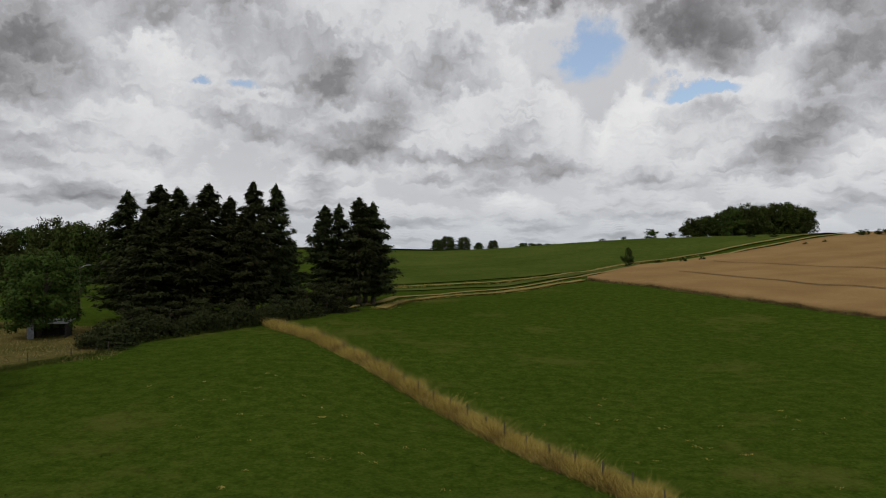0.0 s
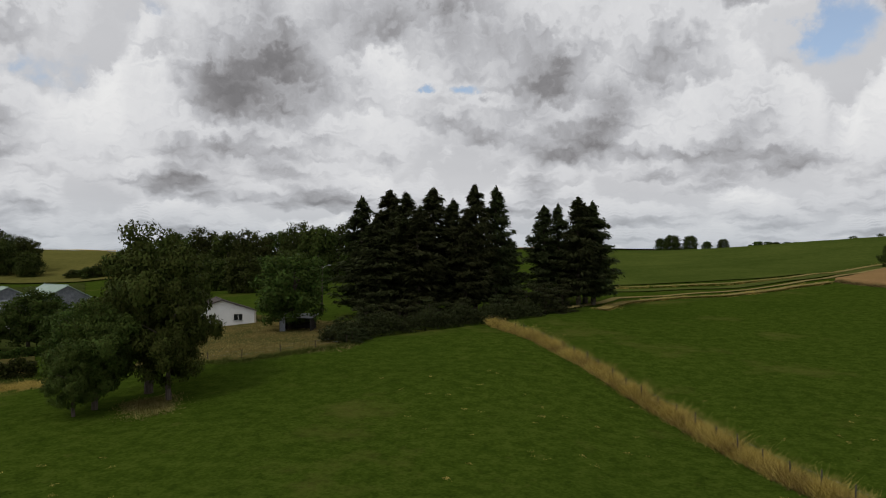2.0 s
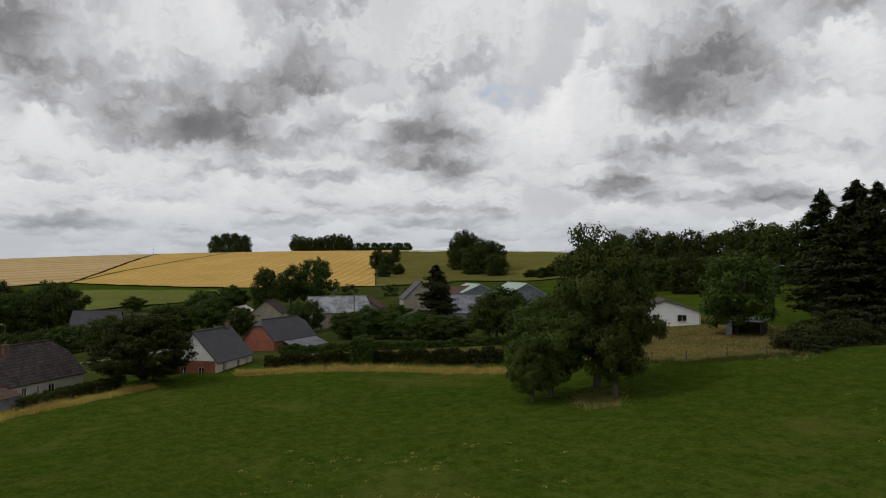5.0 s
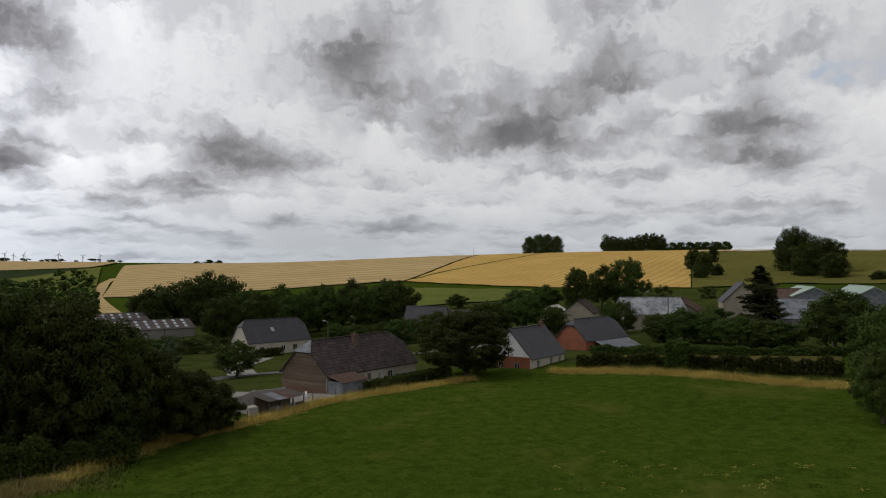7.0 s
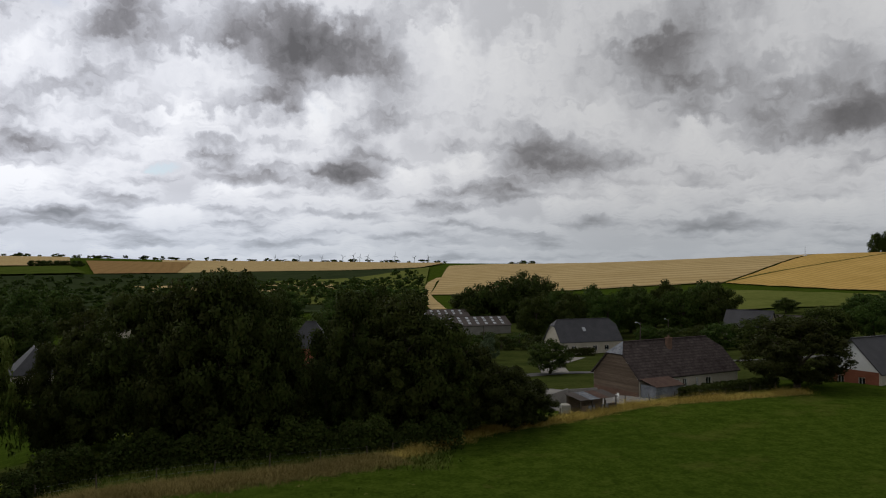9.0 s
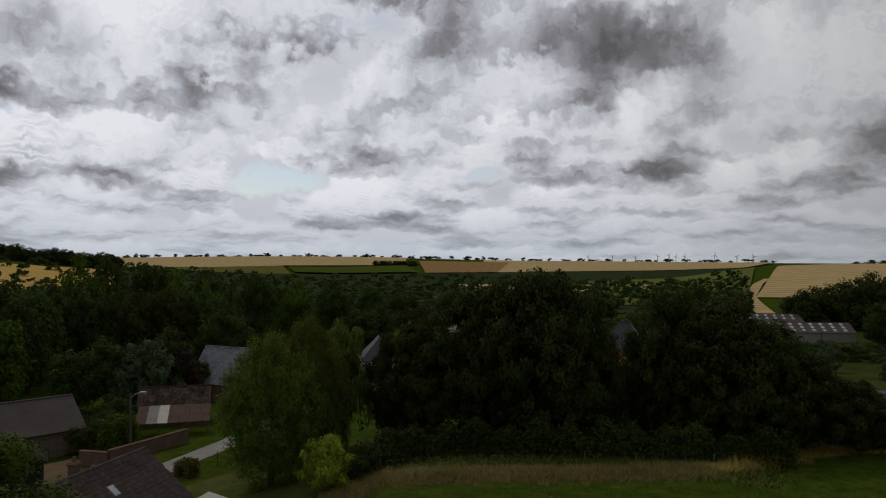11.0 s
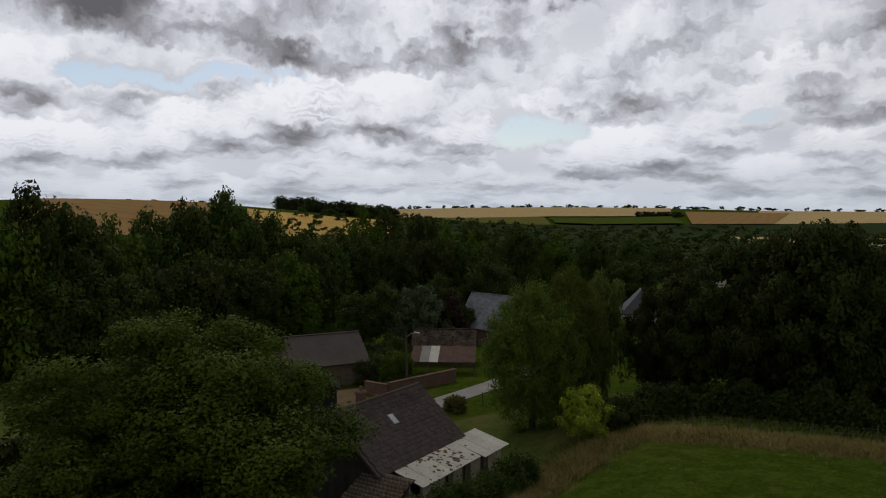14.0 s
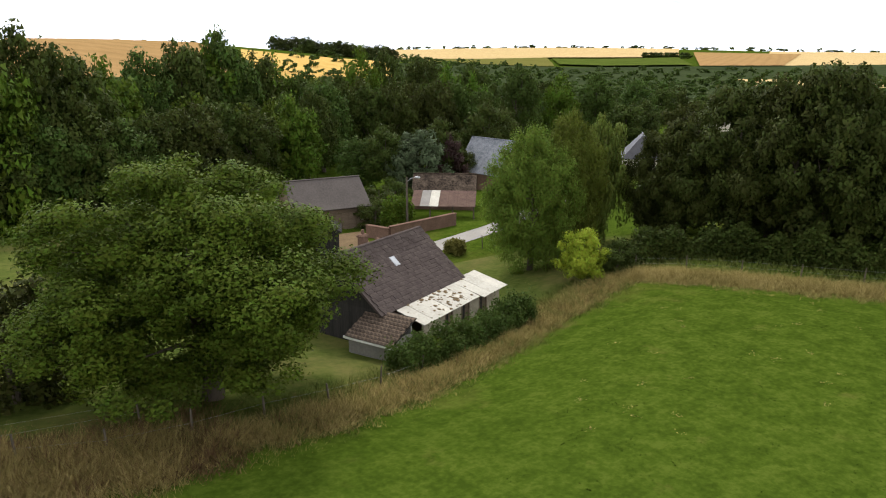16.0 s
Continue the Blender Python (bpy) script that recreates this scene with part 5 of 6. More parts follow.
# ---- tall dry grass along the meadow's edges ----
def grass_strip(name, line, width, height, count, mat, label, seed, ragged=0.45):
    """Grass blades standing in loose tufts along a plan line."""
    rng = np.random.default_rng(seed)
    p = resample(line, 900)
    d = np.gradient(p, axis=0)
    d /= np.hypot(d[:, 0], d[:, 1])[:, None]
    tufts = max(60, count // 36)
    tk, toff = rng.integers(0, 900, tufts), rng.normal(0, width * 0.36, tufts)
    th = height * rng.uniform(0.35, 1.15, tufts) * np.exp(-(toff / width) ** 2 * 1.4) * (0.75 + 0.25 * np.sin(tk * 0.11) * np.sin(tk * 0.031 + seed))
    i = rng.integers(0, tufts, count)
    xy = p[tk[i]] + np.stack([-d[tk[i], 1], d[tk[i], 0]], 1) * toff[i, None] + rng.normal(0, 0.32, (count, 2))
    z = land(xy[:, 0], xy[:, 1])
    h = th[i] * rng.uniform(1 - ragged, 1 + ragged * 0.5, count)
    a = rng.uniform(0, 2 * np.pi, count)
    u = np.stack([np.cos(a), np.sin(a)], 1) * rng.uniform(0.010, 0.024, count)[:, None]
    lean = rng.normal(0, 0.7, (count, 2)) * h[:, None]
    q = np.stack([np.column_stack([xy - u, z - 0.05]), np.column_stack([xy + u, z - 0.05]), np.column_stack([xy + lean, z + h])], 1)
    up = np.column_stack([rng.normal(0, 0.75, (count, 2)), np.ones(count)])
    up /= np.linalg.norm(up, axis=1)[:, None]
    return tagged(new(name, tris(name, q, mat, up)), label, "grass", kind="stuff")


EDGE = [(128.5, 57), (130.2, 54), (132.3, 50.5), (136, 45.5), (140.5, 40), (146, 35.5), (152, 32), (158, 30.5), (165, 29.5), (172, 29.5), (180, 30)]
grass_strip("tall_grass", [(-16.5, 46.5), (-14.2, 49), (-7, 58), (-0.5, 69.5), (6, 86), (10, 100), (13.3, 115)], 0.95, 1.5, 110000, M["dry_grass"], "strip of tall dry grass along the fence line", 1)
grass_strip("sorrel_stems", [(-16.5, 46.3), (-14.2, 48.8), (-7, 57.8), (-0.5, 69.3), (6, 85.8), (10, 99.8), (13.3, 114.8)], 0.9, 1.25, 26000, M["sorrel"], "red-brown dried weeds among the strip's grass", 11)
grass_strip("sorrel_stems", [(160, 30.5), (168, 30), (174, 31), (180, 32)], 5.0, 1.2, 16000, M["sorrel"], "red-brown dried weeds on the bank", 13)
grass_strip("sorrel_stems", EDGE, 2.6, 0.8, 16000, M["sorrel"], "red-brown dried weeds in the fringe", 12)
grass_strip("tall_grass", [(44, 95), (54, 100), (62, 104), (66, 105)], 2.6, 0.95, 44000, M["dry_grass"], "tall dry grass along the meadow's village edge", 2)
grass_strip("tall_grass", [(72, 99), (79, 91), (84, 86), (88, 79), (94.6, 72.5), (99, 65), (102, 60)], 1.9, 1.1, 32000, M["dry_grass"], "ragged dry grass under the fence", 3)
grass_strip("tall_grass", [(102, 60), (107, 56), (112, 54.5), (118, 55), (124, 56), (128.5, 57)], 3.0, 0.8, 60000, M["fringe"], "dry grass before the hornbeams", 4)
grass_strip("tall_grass", EDGE, 2.7, 0.75, 140000, M["fringe"], "wide fringe of tall dry grass below the oak", 5)
grass_strip("tall_grass", [(164, 29.5), (168, 29.5), (174, 30.5), (180, 31.5)], 4.0, 1.0, 70000, M["fringe"], "bank of tall dry grass by the fence under the oak", 7)
grass_strip("green_fringe", [(b, r + 1.2) for b, r in EDGE], 4.0, 0.8, 60000, M["green_grass"], "green weeds mixed into the dry fringe", 6)
grass_strip("green_fringe", [(40, 98.5), (36, 94), (32.4, 90.5), (27, 94.5), (24, 99.5)], 2.2, 0.6, 16000, M["green_grass"], "uncut green grass between meadow and parched lawn", 9)
grass_strip("green_fringe", [(44, 97), (54, 102), (62, 106)], 3.0, 1.1, 14000, M["green_grass"], "green weeds along the hedge foot", 8)


def meadow_tufts(name, count, r0, r1, b0, b1, height, mat, label, seed, heap=0.0):
    """Low tufts scattered over the meadow."""
    rng = np.random.default_rng(seed)
    t = max(40, count // 12)
    b, r = np.radians(rng.uniform(b0, b1, t)), r0 + (r1 - r0) * rng.random(t) ** 0.7
    k = rng.integers(0, t, count)
    spread = 0.16 + heap
    xy = np.stack([-np.sin(b) * r, np.cos(b) * r], 1)[k] + rng.normal(0, spread, (count, 2))
    z = land(xy[:, 0], xy[:, 1])
    h = height * rng.uniform(0.4, 1.2, count)
    a = rng.uniform(0, 2 * np.pi, count)
    u = np.stack([np.cos(a), np.sin(a)], 1) * rng.uniform(0.03, 0.07, count)[:, None]
    lean = rng.normal(0, 0.6, (count, 2)) * h[:, None]
    q = np.stack([np.column_stack([xy - u, z - 0.02]), np.column_stack([xy + u, z - 0.02]), np.column_stack([xy + lean, z + h])], 1)
    tagged(new(name, tris(name, q, mat, np.tile((0.0, 0.0, 1.0), (count, 1)))), label, "grass", kind="stuff")


meadow_tufts("meadow_tufts", 60000, 24, 85, -36, 140, 0.05, M["meadow"], "low uneven tufts of meadow grass", 21, 0.15)
meadow_tufts("pale_tufts", 1100, 34, 60, 40, 66, 0.07, M["dry_grass"], "scattered pale dried tufts in the meadow", 22)
meadow_tufts("pale_tufts", 700, 26, 60, 100, 136, 0.05, M["fringe"], "scattered pale dried tufts in the meadow", 23)
meadow_tufts("pale_tufts", 900, 46, 80, -30, 25, 0.07, M["dry_grass"], "scattered pale dried tufts in the meadow", 24)
meadow_tufts("dry_litter", 5000, 71, 79, 37.2, 40.2, 0.1, M["fringe"], "dry brown litter under the pear tree", 25, 0.5)
meadow_tufts("lawn_tufts", 16000, 93, 124, 24, 39, 0.3, M["fringe"], "parched uncut tufts on the garden lawn", 26, 0.3)
meadow_tufts("bank_tufts", 12000, 56, 66, 98, 130, 0.35, M["green_grass"], "rough green growth before the hornbeams", 27, 0.5)
grass_strip("tall_grass", [(5, 143), (3.2, 161), (-1, 175), (-4, 179), (-10.6, 214)], 2.2, 1.0, 14000, M["dry_grass"], "dry grass on the near bank of the track", 31)
grass_strip("tall_grass", [(7, 200), (3.9, 200), (-4, 212), (-10, 243), (-14.4, 285), (-19, 312)], 2.6, 1.1, 14000, M["dry_grass"], "dry grass on the far bank of the ditch", 32)
grass_strip("wheat_margin", [(-10.9, 218), (-16, 195), (-21.4, 172), (-30.8, 146), (-46, 127)], 1.6, 1.1, 36000, M["fringe"], "ragged grassy margin of the wheat", 33)
grass_strip("wheat_margin", [(-10.9, 217.4), (-16, 194.4), (-21.4, 171.4), (-30.8, 145.4), (-46, 126.4)], 1.2, 1.0, 20000, M["sorrel"], "dark dried stems at the foot of the wheat", 34)


# ---- details of the farmhouse by the meadow ----
def slab(name, mat, parent, pts, t, label=""):
    """A sheet with thickness from its corners."""
    bm = bmesh.new()
    bm.faces.new([bm.verts.new(p) for p in pts])
    bmesh.ops.recalc_face_normals(bm, faces=bm.faces)
    bm.normal_update()
    if next(iter(bm.faces)).normal.z < 0:
        bmesh.ops.reverse_faces(bm, faces=bm.faces)
    bmesh.ops.solidify(bm, geom=bm.faces[:], thickness=t)
    return part(name, bm, mat, parent, label)


def tiled(root, x0, x1, y0, z0, y1, z1, across, course, mat, limit, seed):
    """Courses of single tiles on a slope from the eave (y0, z0) to the ridge (y1, z1); past the limit they are joined."""
    rng = random.Random(seed)
    run, rise = y1 - y0, z1 - z0
    length = math.hypot(run, rise)
    tilt = math.atan2(rise, abs(run))
    bm = bmesh.new()
    box(bm, -across * 0.49, -course * 0.62, -0.02, across * 0.49, course * 0.62, 0.025)
    for v in bm.verts:
        v.co.z += 0.03 * (1 - (v.co.x / (across * 0.49)) ** 2) - 0.03
    tile_mesh = bpy.data.meshes.new("tile")
    bm.to_mesh(tile_mesh)
    bm.free()
    tile_mesh.materials.append(mat)
    rest, made = bmesh.new(), 0
    for j in range(int(length / course)):
        f = (j + 0.5) * course / length
        for i in range(int((x1 - x0) / across)):
            x = x0 + (i + 0.5 + 0.5 * (j % 2) * 0.6) * across
            if x > x1 - across * 0.3:
                continue
            m = Matrix.Translation((x + rng.uniform(-0.012, 0.012), y0 + run * f, z0 + rise * f + rng.uniform(0.0, 0.02)))
            m = m @ Matrix.Rotation(tilt * (-1 if run < 0 else 1) + rng.uniform(0.035, 0.075) * (1 if run < 0 else -1), 4, "X") @ Matrix.Rotation(rng.uniform(-0.03, 0.03), 4, "Z")
            if made < limit:
                ob = new("tile", tile_mesh)
                ob.parent, ob.matrix_basis = root, m
                made += 1
            else:
                k = len(rest.verts)
                rest.from_mesh(tile_mesh)
                rest.verts.ensure_lookup_table()
                bmesh.ops.transform(rest, matrix=m, verts=rest.verts[k:])
    tagged(part("upper_tiles", rest, mat, root), kind="stuff")


B_SLOPE = 3.05 / 3.7
tiled(HB, -5.0, 5.0, 4.05, 2.7 - 0.35 * B_SLOPE + 0.16, 0.1, 5.9, 0.36, 0.34, M["tile"], 300, 3)
# the white sheet lean-to along the front
LEAN = tagged(new("lean_to"), "long lean-to with pale moss-spotted sheet roof against the farmhouse", "shed")
LEAN.matrix_basis = HB.matrix_basis.copy()
for i in range(9):
    x1, x0 = 3.6 - i * 1.16, 3.6 - (i + 1) * 1.16
    dy = 0.12 * (i % 2)
    slab("roof_sheet", M["cement_sheet"], LEAN, [(x0 + 0.01, 6.25 + 0.35 * (i > 5) + dy * 0.3, 1.95), (x1 - 0.01, 6.25 + 0.35 * (i > 5), 1.95), (x1 - 0.01, 3.75, 2.62 + 0.02 * (i % 2)), (x0 + 0.01, 3.75, 2.62 + 0.02 * (i % 2))], 0.05)
for i, (x0, x1, kind) in enumerate(((-6.6, -4.7, "w"), (-4.7, -3.6, "d"), (-3.6, -2.3, "w"), (-2.3, -1.2, "d"), (-1.2, -0.1, "w"), (-0.1, 0.9, "d"), (0.9, 3.4, "w"))):
    bm = bmesh.new()
    if kind == "w":
        box(bm, x0, 5.9, -0.8, x1, 6.05, 1.93)
        part("wall_panel", bm, M["tan"], LEAN)
    else:
        box(bm, x0, 5.9, -0.8, x0 + 0.1, 6.08, 1.93)
        box(bm, x1 - 0.1, 5.9, -0.8, x1, 6.08, 1.93)
        box(bm, x0 + 0.1, 5.9, 1.8, x1 - 0.1, 6.08, 1.93)
        f = part("door_frame", bm, M["boards"], LEAN)
        for k in (0, 1):
            bm = bmesh.new()
            w = (x1 - x0 - 0.2) / 2
            box(bm, x0 + 0.1 + k * w, 5.94, -0.7, x0 + 0.1 + (k + 1) * w - 0.02, 5.98, 1.78)
            part("door_leaf", bm, M["dark_boards"] if k else M["boards"], f)
bm = bmesh.new()
box(bm, -6.6, 3.9, -0.8, -6.45, 5.9, 2.0)
part("end_wall", bm, M["tan"], LEAN)
rngm = random.Random(4)
bm = bmesh.new()
for _ in range(90):
    x = rngm.gauss(-0.6, 1.5)
    f = rngm.random()
    y, z = 6.15 - 2.2 * f, 1.98 + 0.60 * f
    s_ = rngm.uniform(0.04, 0.16)
    bmesh.ops.create_icosphere(bm, subdivisions=1, radius=s_, matrix=Matrix.Translation((x, y, z)) @ Matrix.Diagonal((1, 1.4, 0.3, 1)))
part("moss_clumps", bm, M["earth"], LEAN, "brown moss and leaf litter")
# the low tiled outbuilding at the corner
LOW = tagged(new("outbuilding"), "low outbuilding with old mossy tiles beside the farmhouse", "shed")
LOW.matrix_basis = HB.matrix_basis @ pose(5.9, 4.3, 0.3, 0, 0, -90)
for y0, y1, x0, x1, h in ((-1.3, -1.15, -1.7, 1.7, 2.0), (0.6, 0.75, -1.7, 1.7, 1.3), (-1.15, 0.6, 1.55, 1.7, 1.4), (-1.15, 0.6, -1.7, -1.55, 1.4)):
    bm = bmesh.new()
    box(bm, x0, y0, -0.8, x1, y1, h)
    part("wall", bm, M["concrete"], LOW)
slab("roof_deck", M["dark_boards"], LOW, [(-1.85, 1.0, 1.245), (1.85, 1.0, 1.245), (1.85, -1.6, 2.335), (-1.85, -1.6, 2.335)], 0.06)
tiled(LOW, -1.85, 1.85, 1.05, 1.295, -1.6, 2.40, 0.3, 0.3, M["mossy"], 150, 8)
bm = bmesh.new()
box(bm, -1.9, 0.98, 1.10, 1.9, 1.06, 1.25)
part("fascia", bm, M["white"], LOW)

# ---- the old sheds and wall by the lane ----
def brick_wall(line, height, label, mat):
    root = tagged(new("brick_wall"), label, "wall")
    for (b0, r0), (b1, r1) in zip(line, line[1:]):
        p, q = spot(b0, r0), spot(b1, r1)
        d = (q - p).length
        bm = bmesh.new()
        box(bm, 0, -0.2, -0.8, d, 0.2, height)
        box(bm, -0.04, -0.26, height, d + 0.04, 0.26, height + 0.12, 0.03)
        ang = math.degrees(math.atan2(q.y - p.y, q.x - p.x))
        part("wall", bm, M[mat], root, at=pose(*p, 0, 0, ang))


brick_wall([(148.2, 80.5), (146.4, 78.5), (141.2, 85.5)], 1.35, "tumbledown old brick wall beside the lane", "old_brick")
SH = tagged(new("open_shed"), "open shed with rusty and pale metal roof sheets", "shed")
SH.matrix_basis = pose(*spot(142.2, 91.5), 0, 0, -42)
for i in range(7):
    x0 = -4.2 + i * 1.15
    slab("roof_sheet", M["metal_rust"] if i < 4 else (M["cement_sheet"] if i == 4 else M["concrete"] if i == 5 else M["metal_rust"]), SH, [(x0, 2.2, 1.7), (x0 + 1.13, 2.2, 1.7), (x0 + 1.13, -2.2, 2.9), (x0, -2.2, 2.9)], 0.04)
for x in (-4.0, -1.4, 1.4, 3.7):
    bm = bmesh.new()
    box(bm, x - 0.09, 1.8, -0.5, x + 0.09, 1.98, 1.78)
    part("post", bm, M["wood"], SH)
DS = house("shed", *spot(151.6, 73)[:2], 60, 3.2, 3.0, 2.8, 3.6, "dark_boards", "dark_boards", "small black tarred board shed")


def street_lamp(bearing, dist, height, turn, label="grey concrete street lamp post"):
    root = tagged(new("street_lamp"), label, "street lamp")
    root.matrix_basis = pose(*spot(bearing, dist), 0, 0, turn)
    bm = bmesh.new()
    tube(bm, [(0, 0, -0.4), (0, 0, height * 0.5), (0, 0, height)], [0.17, 0.13, 0.10], 8)
    part("pole", bm, M["wood"], root)
    bm = bmesh.new()
    tube(bm, [(0, 0, height - 0.5), (0.6, 0, height - 0.05), (1.3, 0, height + 0.1)], [0.04, 0.04, 0.04], 6)
    part("arm", bm, M["zinc"], root)
    bm = bmesh.new()
    box(bm, 1.1, -0.14, height + 0.02, 1.75, 0.14, height + 0.2, 0.05)
    part("lantern", bm, M["zinc"], root)


street_lamp(145.0, 82, 6.3, 110)
street_lamp(83.2, 150, 8.5, -40)
street_lamp(26.4, 140, 8.6, 40)
street_lamp(81.2, 205, 7, -40)
street_lamp(59.0, 190, 8, 0)


def utility_pole(bearing, dist, height):
    root = tagged(new("utility_pole"), "plain wooden utility pole", "pole")
    root.matrix_basis = pose(*spot(bearing, dist))
    bm = bmesh.new()
    tube(bm, [(0, 0, -0.5), (0, 0, height)], [0.14, 0.09], 7)
    part("pole", bm, M["wood"], root)
    bm = bmesh.new()
    box(bm, -0.7, -0.06, height - 0.5, 0.7, 0.06, height - 0.38)
    part("crossarm", bm, M["wood"], root)


for b, r, h in ((95.0, 190, 8), (72.0, 790, 9), (57.4, 172, 8)):
    utility_pole(b, r, h)


# ---- fences along the meadow ----
def fence(line, spacing, height, label, seed, wires=(0.45, 0.85), lean=4.0):
    rng = random.Random(seed)
    length = sum((spot(*q) - spot(*p)).length for p, q in zip(line, line[1:]))
    pts = resample(line, max(2, int(length / spacing)))
    root = tagged(new("fence"), label, "fence")
    tops = []
    for x, y in pts:
        z = float(land(x, y)[0])
        h = height * rng.uniform(0.85, 1.12)
        bm = bmesh.new()
        tube(bm, [(0, 0, -0.4), (0, 0, h * 0.5), (rng.uniform(-0.02, 0.02), 0, h)], [rng.uniform(0.05, 0.075), 0.055, 0.045], 7)
        part("post", bm, M["wood"], root, at=pose(x, y, z, rng.uniform(-lean, lean), rng.uniform(-lean, lean), rng.uniform(0, 90)))
        tops.append(Vector((x, y, z)))
    for w in wires:
        bm = bmesh.new()
        tube(bm, [p + Vector((0, 0, w * height)) for p in tops], [0.003] * len(tops), 4)
        part("wire", bm, M["zinc"], root)


fence([(-16.5, 46.5), (-14.2, 49), (-7, 58), (-0.5, 69.5), (6, 86), (10, 100), (13.3, 115)], 3.0, 1.5, "old wooden post and wire fence in the grass strip", 1)
fence([(74, 99), (79, 93), (84, 87.5), (88, 80.5), (94.6, 74), (99, 66.5), (102, 61.5)], 3.2, 1.15, "post and wire fence below the old house", 2)
fence([(104, 60), (112, 57), (120, 57.5), (127, 59)], 3.4, 1.1, "post and wire fence before the hornbeams", 3)
fence([(144, 38.5), (148, 35.5), (152, 33.6), (158, 32), (162, 31), (166, 30.4), (170, 30.6), (175, 31.5)], 2.6, 1.3, "weathered wooden fence posts under the oak", 4, lean=7, wires=(0.6,))
fence([(166.5, 34), (171, 33.5), (177, 34)], 2.2, 1.2, "thin stakes of a second fence under the oak", 5)
fence([(24.5, 99), (28, 95), (32.5, 92), (37, 98)], 4.0, 1.1, "wire fence round the parched lawn", 6)
fence([(139, 73), (136.5, 70), (133, 64)], 4.0, 1.4, "green wire fence posts beside the lane", 9)


# ---- hedges and undergrowth ----
def hedge(line, width, height, count, mat, label, seed, leaf=0.11, rough=0.25):
    """A hedge of leaves along a plan line."""
    rng = np.random.default_rng(seed)
    p = resample(line, 300)
    d = np.gradient(p, axis=0)
    d /= np.hypot(d[:, 0], d[:, 1])[:, None]
    k = rng.integers(0, 300, count)
    hh = height * (1 + rough * np.sin(k * 0.21 + seed) * np.sin(k * 0.083) + rng.normal(0, rough * 0.25, count))
    side, up = rng.uniform(-1, 1, count), rng.random(count) ** 0.7
    on_top = rng.random(count) < 0.5
    up = np.where(on_top, rng.normal(1.0, 0.06, count), up)
    side = np.where(on_top, side, np.sign(side) * rng.normal(0.95, 0.12, count)) * (1 - 0.25 * up)
    off = side * width / 2
    xy = p[k] + np.stack([-d[k, 1], d[k, 0]], 1) * off[:, None] + rng.normal(0, 0.15, (count, 2))
    z = land(xy[:, 0], xy[:, 1]) + np.maximum(hh * up, 0.05)
    c = np.column_stack([xy, z])
    n = rng.normal(size=(count, 3)) * 0.7 + np.array([0, 0, 0.7])
    n /= np.linalg.norm(n, axis=1)[:, None]
    u = np.cross(n, rng.normal(size=(count, 3)))
    u /= np.linalg.norm(u, axis=1)[:, None]
    v = np.cross(n, u)
    s = (leaf * rng.uniform(0.6, 1.4, count))[:, None]
    q = np.stack([c - u * s - v * s * 0.5, c + u * s - v * s * 0.5, c + v * s * 1.2], 1)
    return tagged(new("hedge", tris("hedge", q, mat)), label, "hedge", kind="stuff")


hedge([(80.2, 93.5), (77, 99), (74, 103)], 1.8, 1.15, 14000, M["dark_leaf"], "clipped dark hedge before the long house", 1, rough=0.08)
hedge([(64, 108), (58, 107), (53, 106), (46, 103)], 2.2, 1.6, 24000, M["dark_leaf"], "overgrown dark hedge along the gardens", 2, leaf=0.15)
hedge([(57.5, 104.5), (56, 104)], 3.5, 3.0, 6000, M["leaf"], "taller shrub growing out of the hedge", 3, leaf=0.16)
hedge([(63, 126), (58, 124), (50, 123), (44, 122)], 1.8, 1.1, 12000, M["leaf"], "second leafy hedge between the gardens", 4, leaf=0.16)
hedge([(135.6, 48.2), (138, 45), (141, 42.2), (144, 39.8), (146, 38.6)], 2.2, 0.95, 36000, M["leaf"], "brambles and shrubs along the lean-to", 5, leaf=0.075, rough=1.1)
hedge([(143.0, 41.0), (144.4, 40)], 1.6, 1.0, 9000, M["oak"], "taller shrub beside the tiled outbuilding", 6, leaf=0.09, rough=0.5)
hedge([(88.6, 186), (86.6, 188)], 2.0, 1.6, 3000, M["dark_leaf"], "small clipped hedge before the white house", 7, leaf=0.15)
hedge([(128.6, 60), (126, 62.5), (121, 63.5), (112, 62), (104, 64), (97, 66)], 3.0, 1.7, 30000, M["dark_leaf"], "dark undergrowth at the hornbeams' feet", 8, leaf=0.12, rough=0.5)
# added screen: keeps the bright meadow from showing between the trunks
hedge([(127, 76), (121, 78), (112, 78), (104, 80), (96, 78)], 4.0, 4.6, 26000, M["dark_leaf"], "added dark leaf screen closing the gaps behind the hornbeams", 18, leaf=0.2, rough=0.3)
hedge([(26, 99), (24, 104), (20, 108), (14, 117), (10, 127)], 3.5, 1.8, 16000, M["needle"], "brambly hedge along the meadow rim", 9, leaf=0.13, rough=0.5)
hedge([(146.6, 82), (145, 85)], 2.0, 2.2, 8000, M["oak"], "climbers spilling over the old wall", 10, leaf=0.12, rough=0.6)
hedge([(141.6, 70.5), (140.8, 71.5)], 1.6, 1.1, 3000, M["olive"], "small brownish shrub by the lane", 11, leaf=0.09)
hedge([(143, 300), (149, 262), (156, 200)], 8, 7.0, 9000, M["leaf"], "thick growth along the valley wood", 13, leaf=0.4)

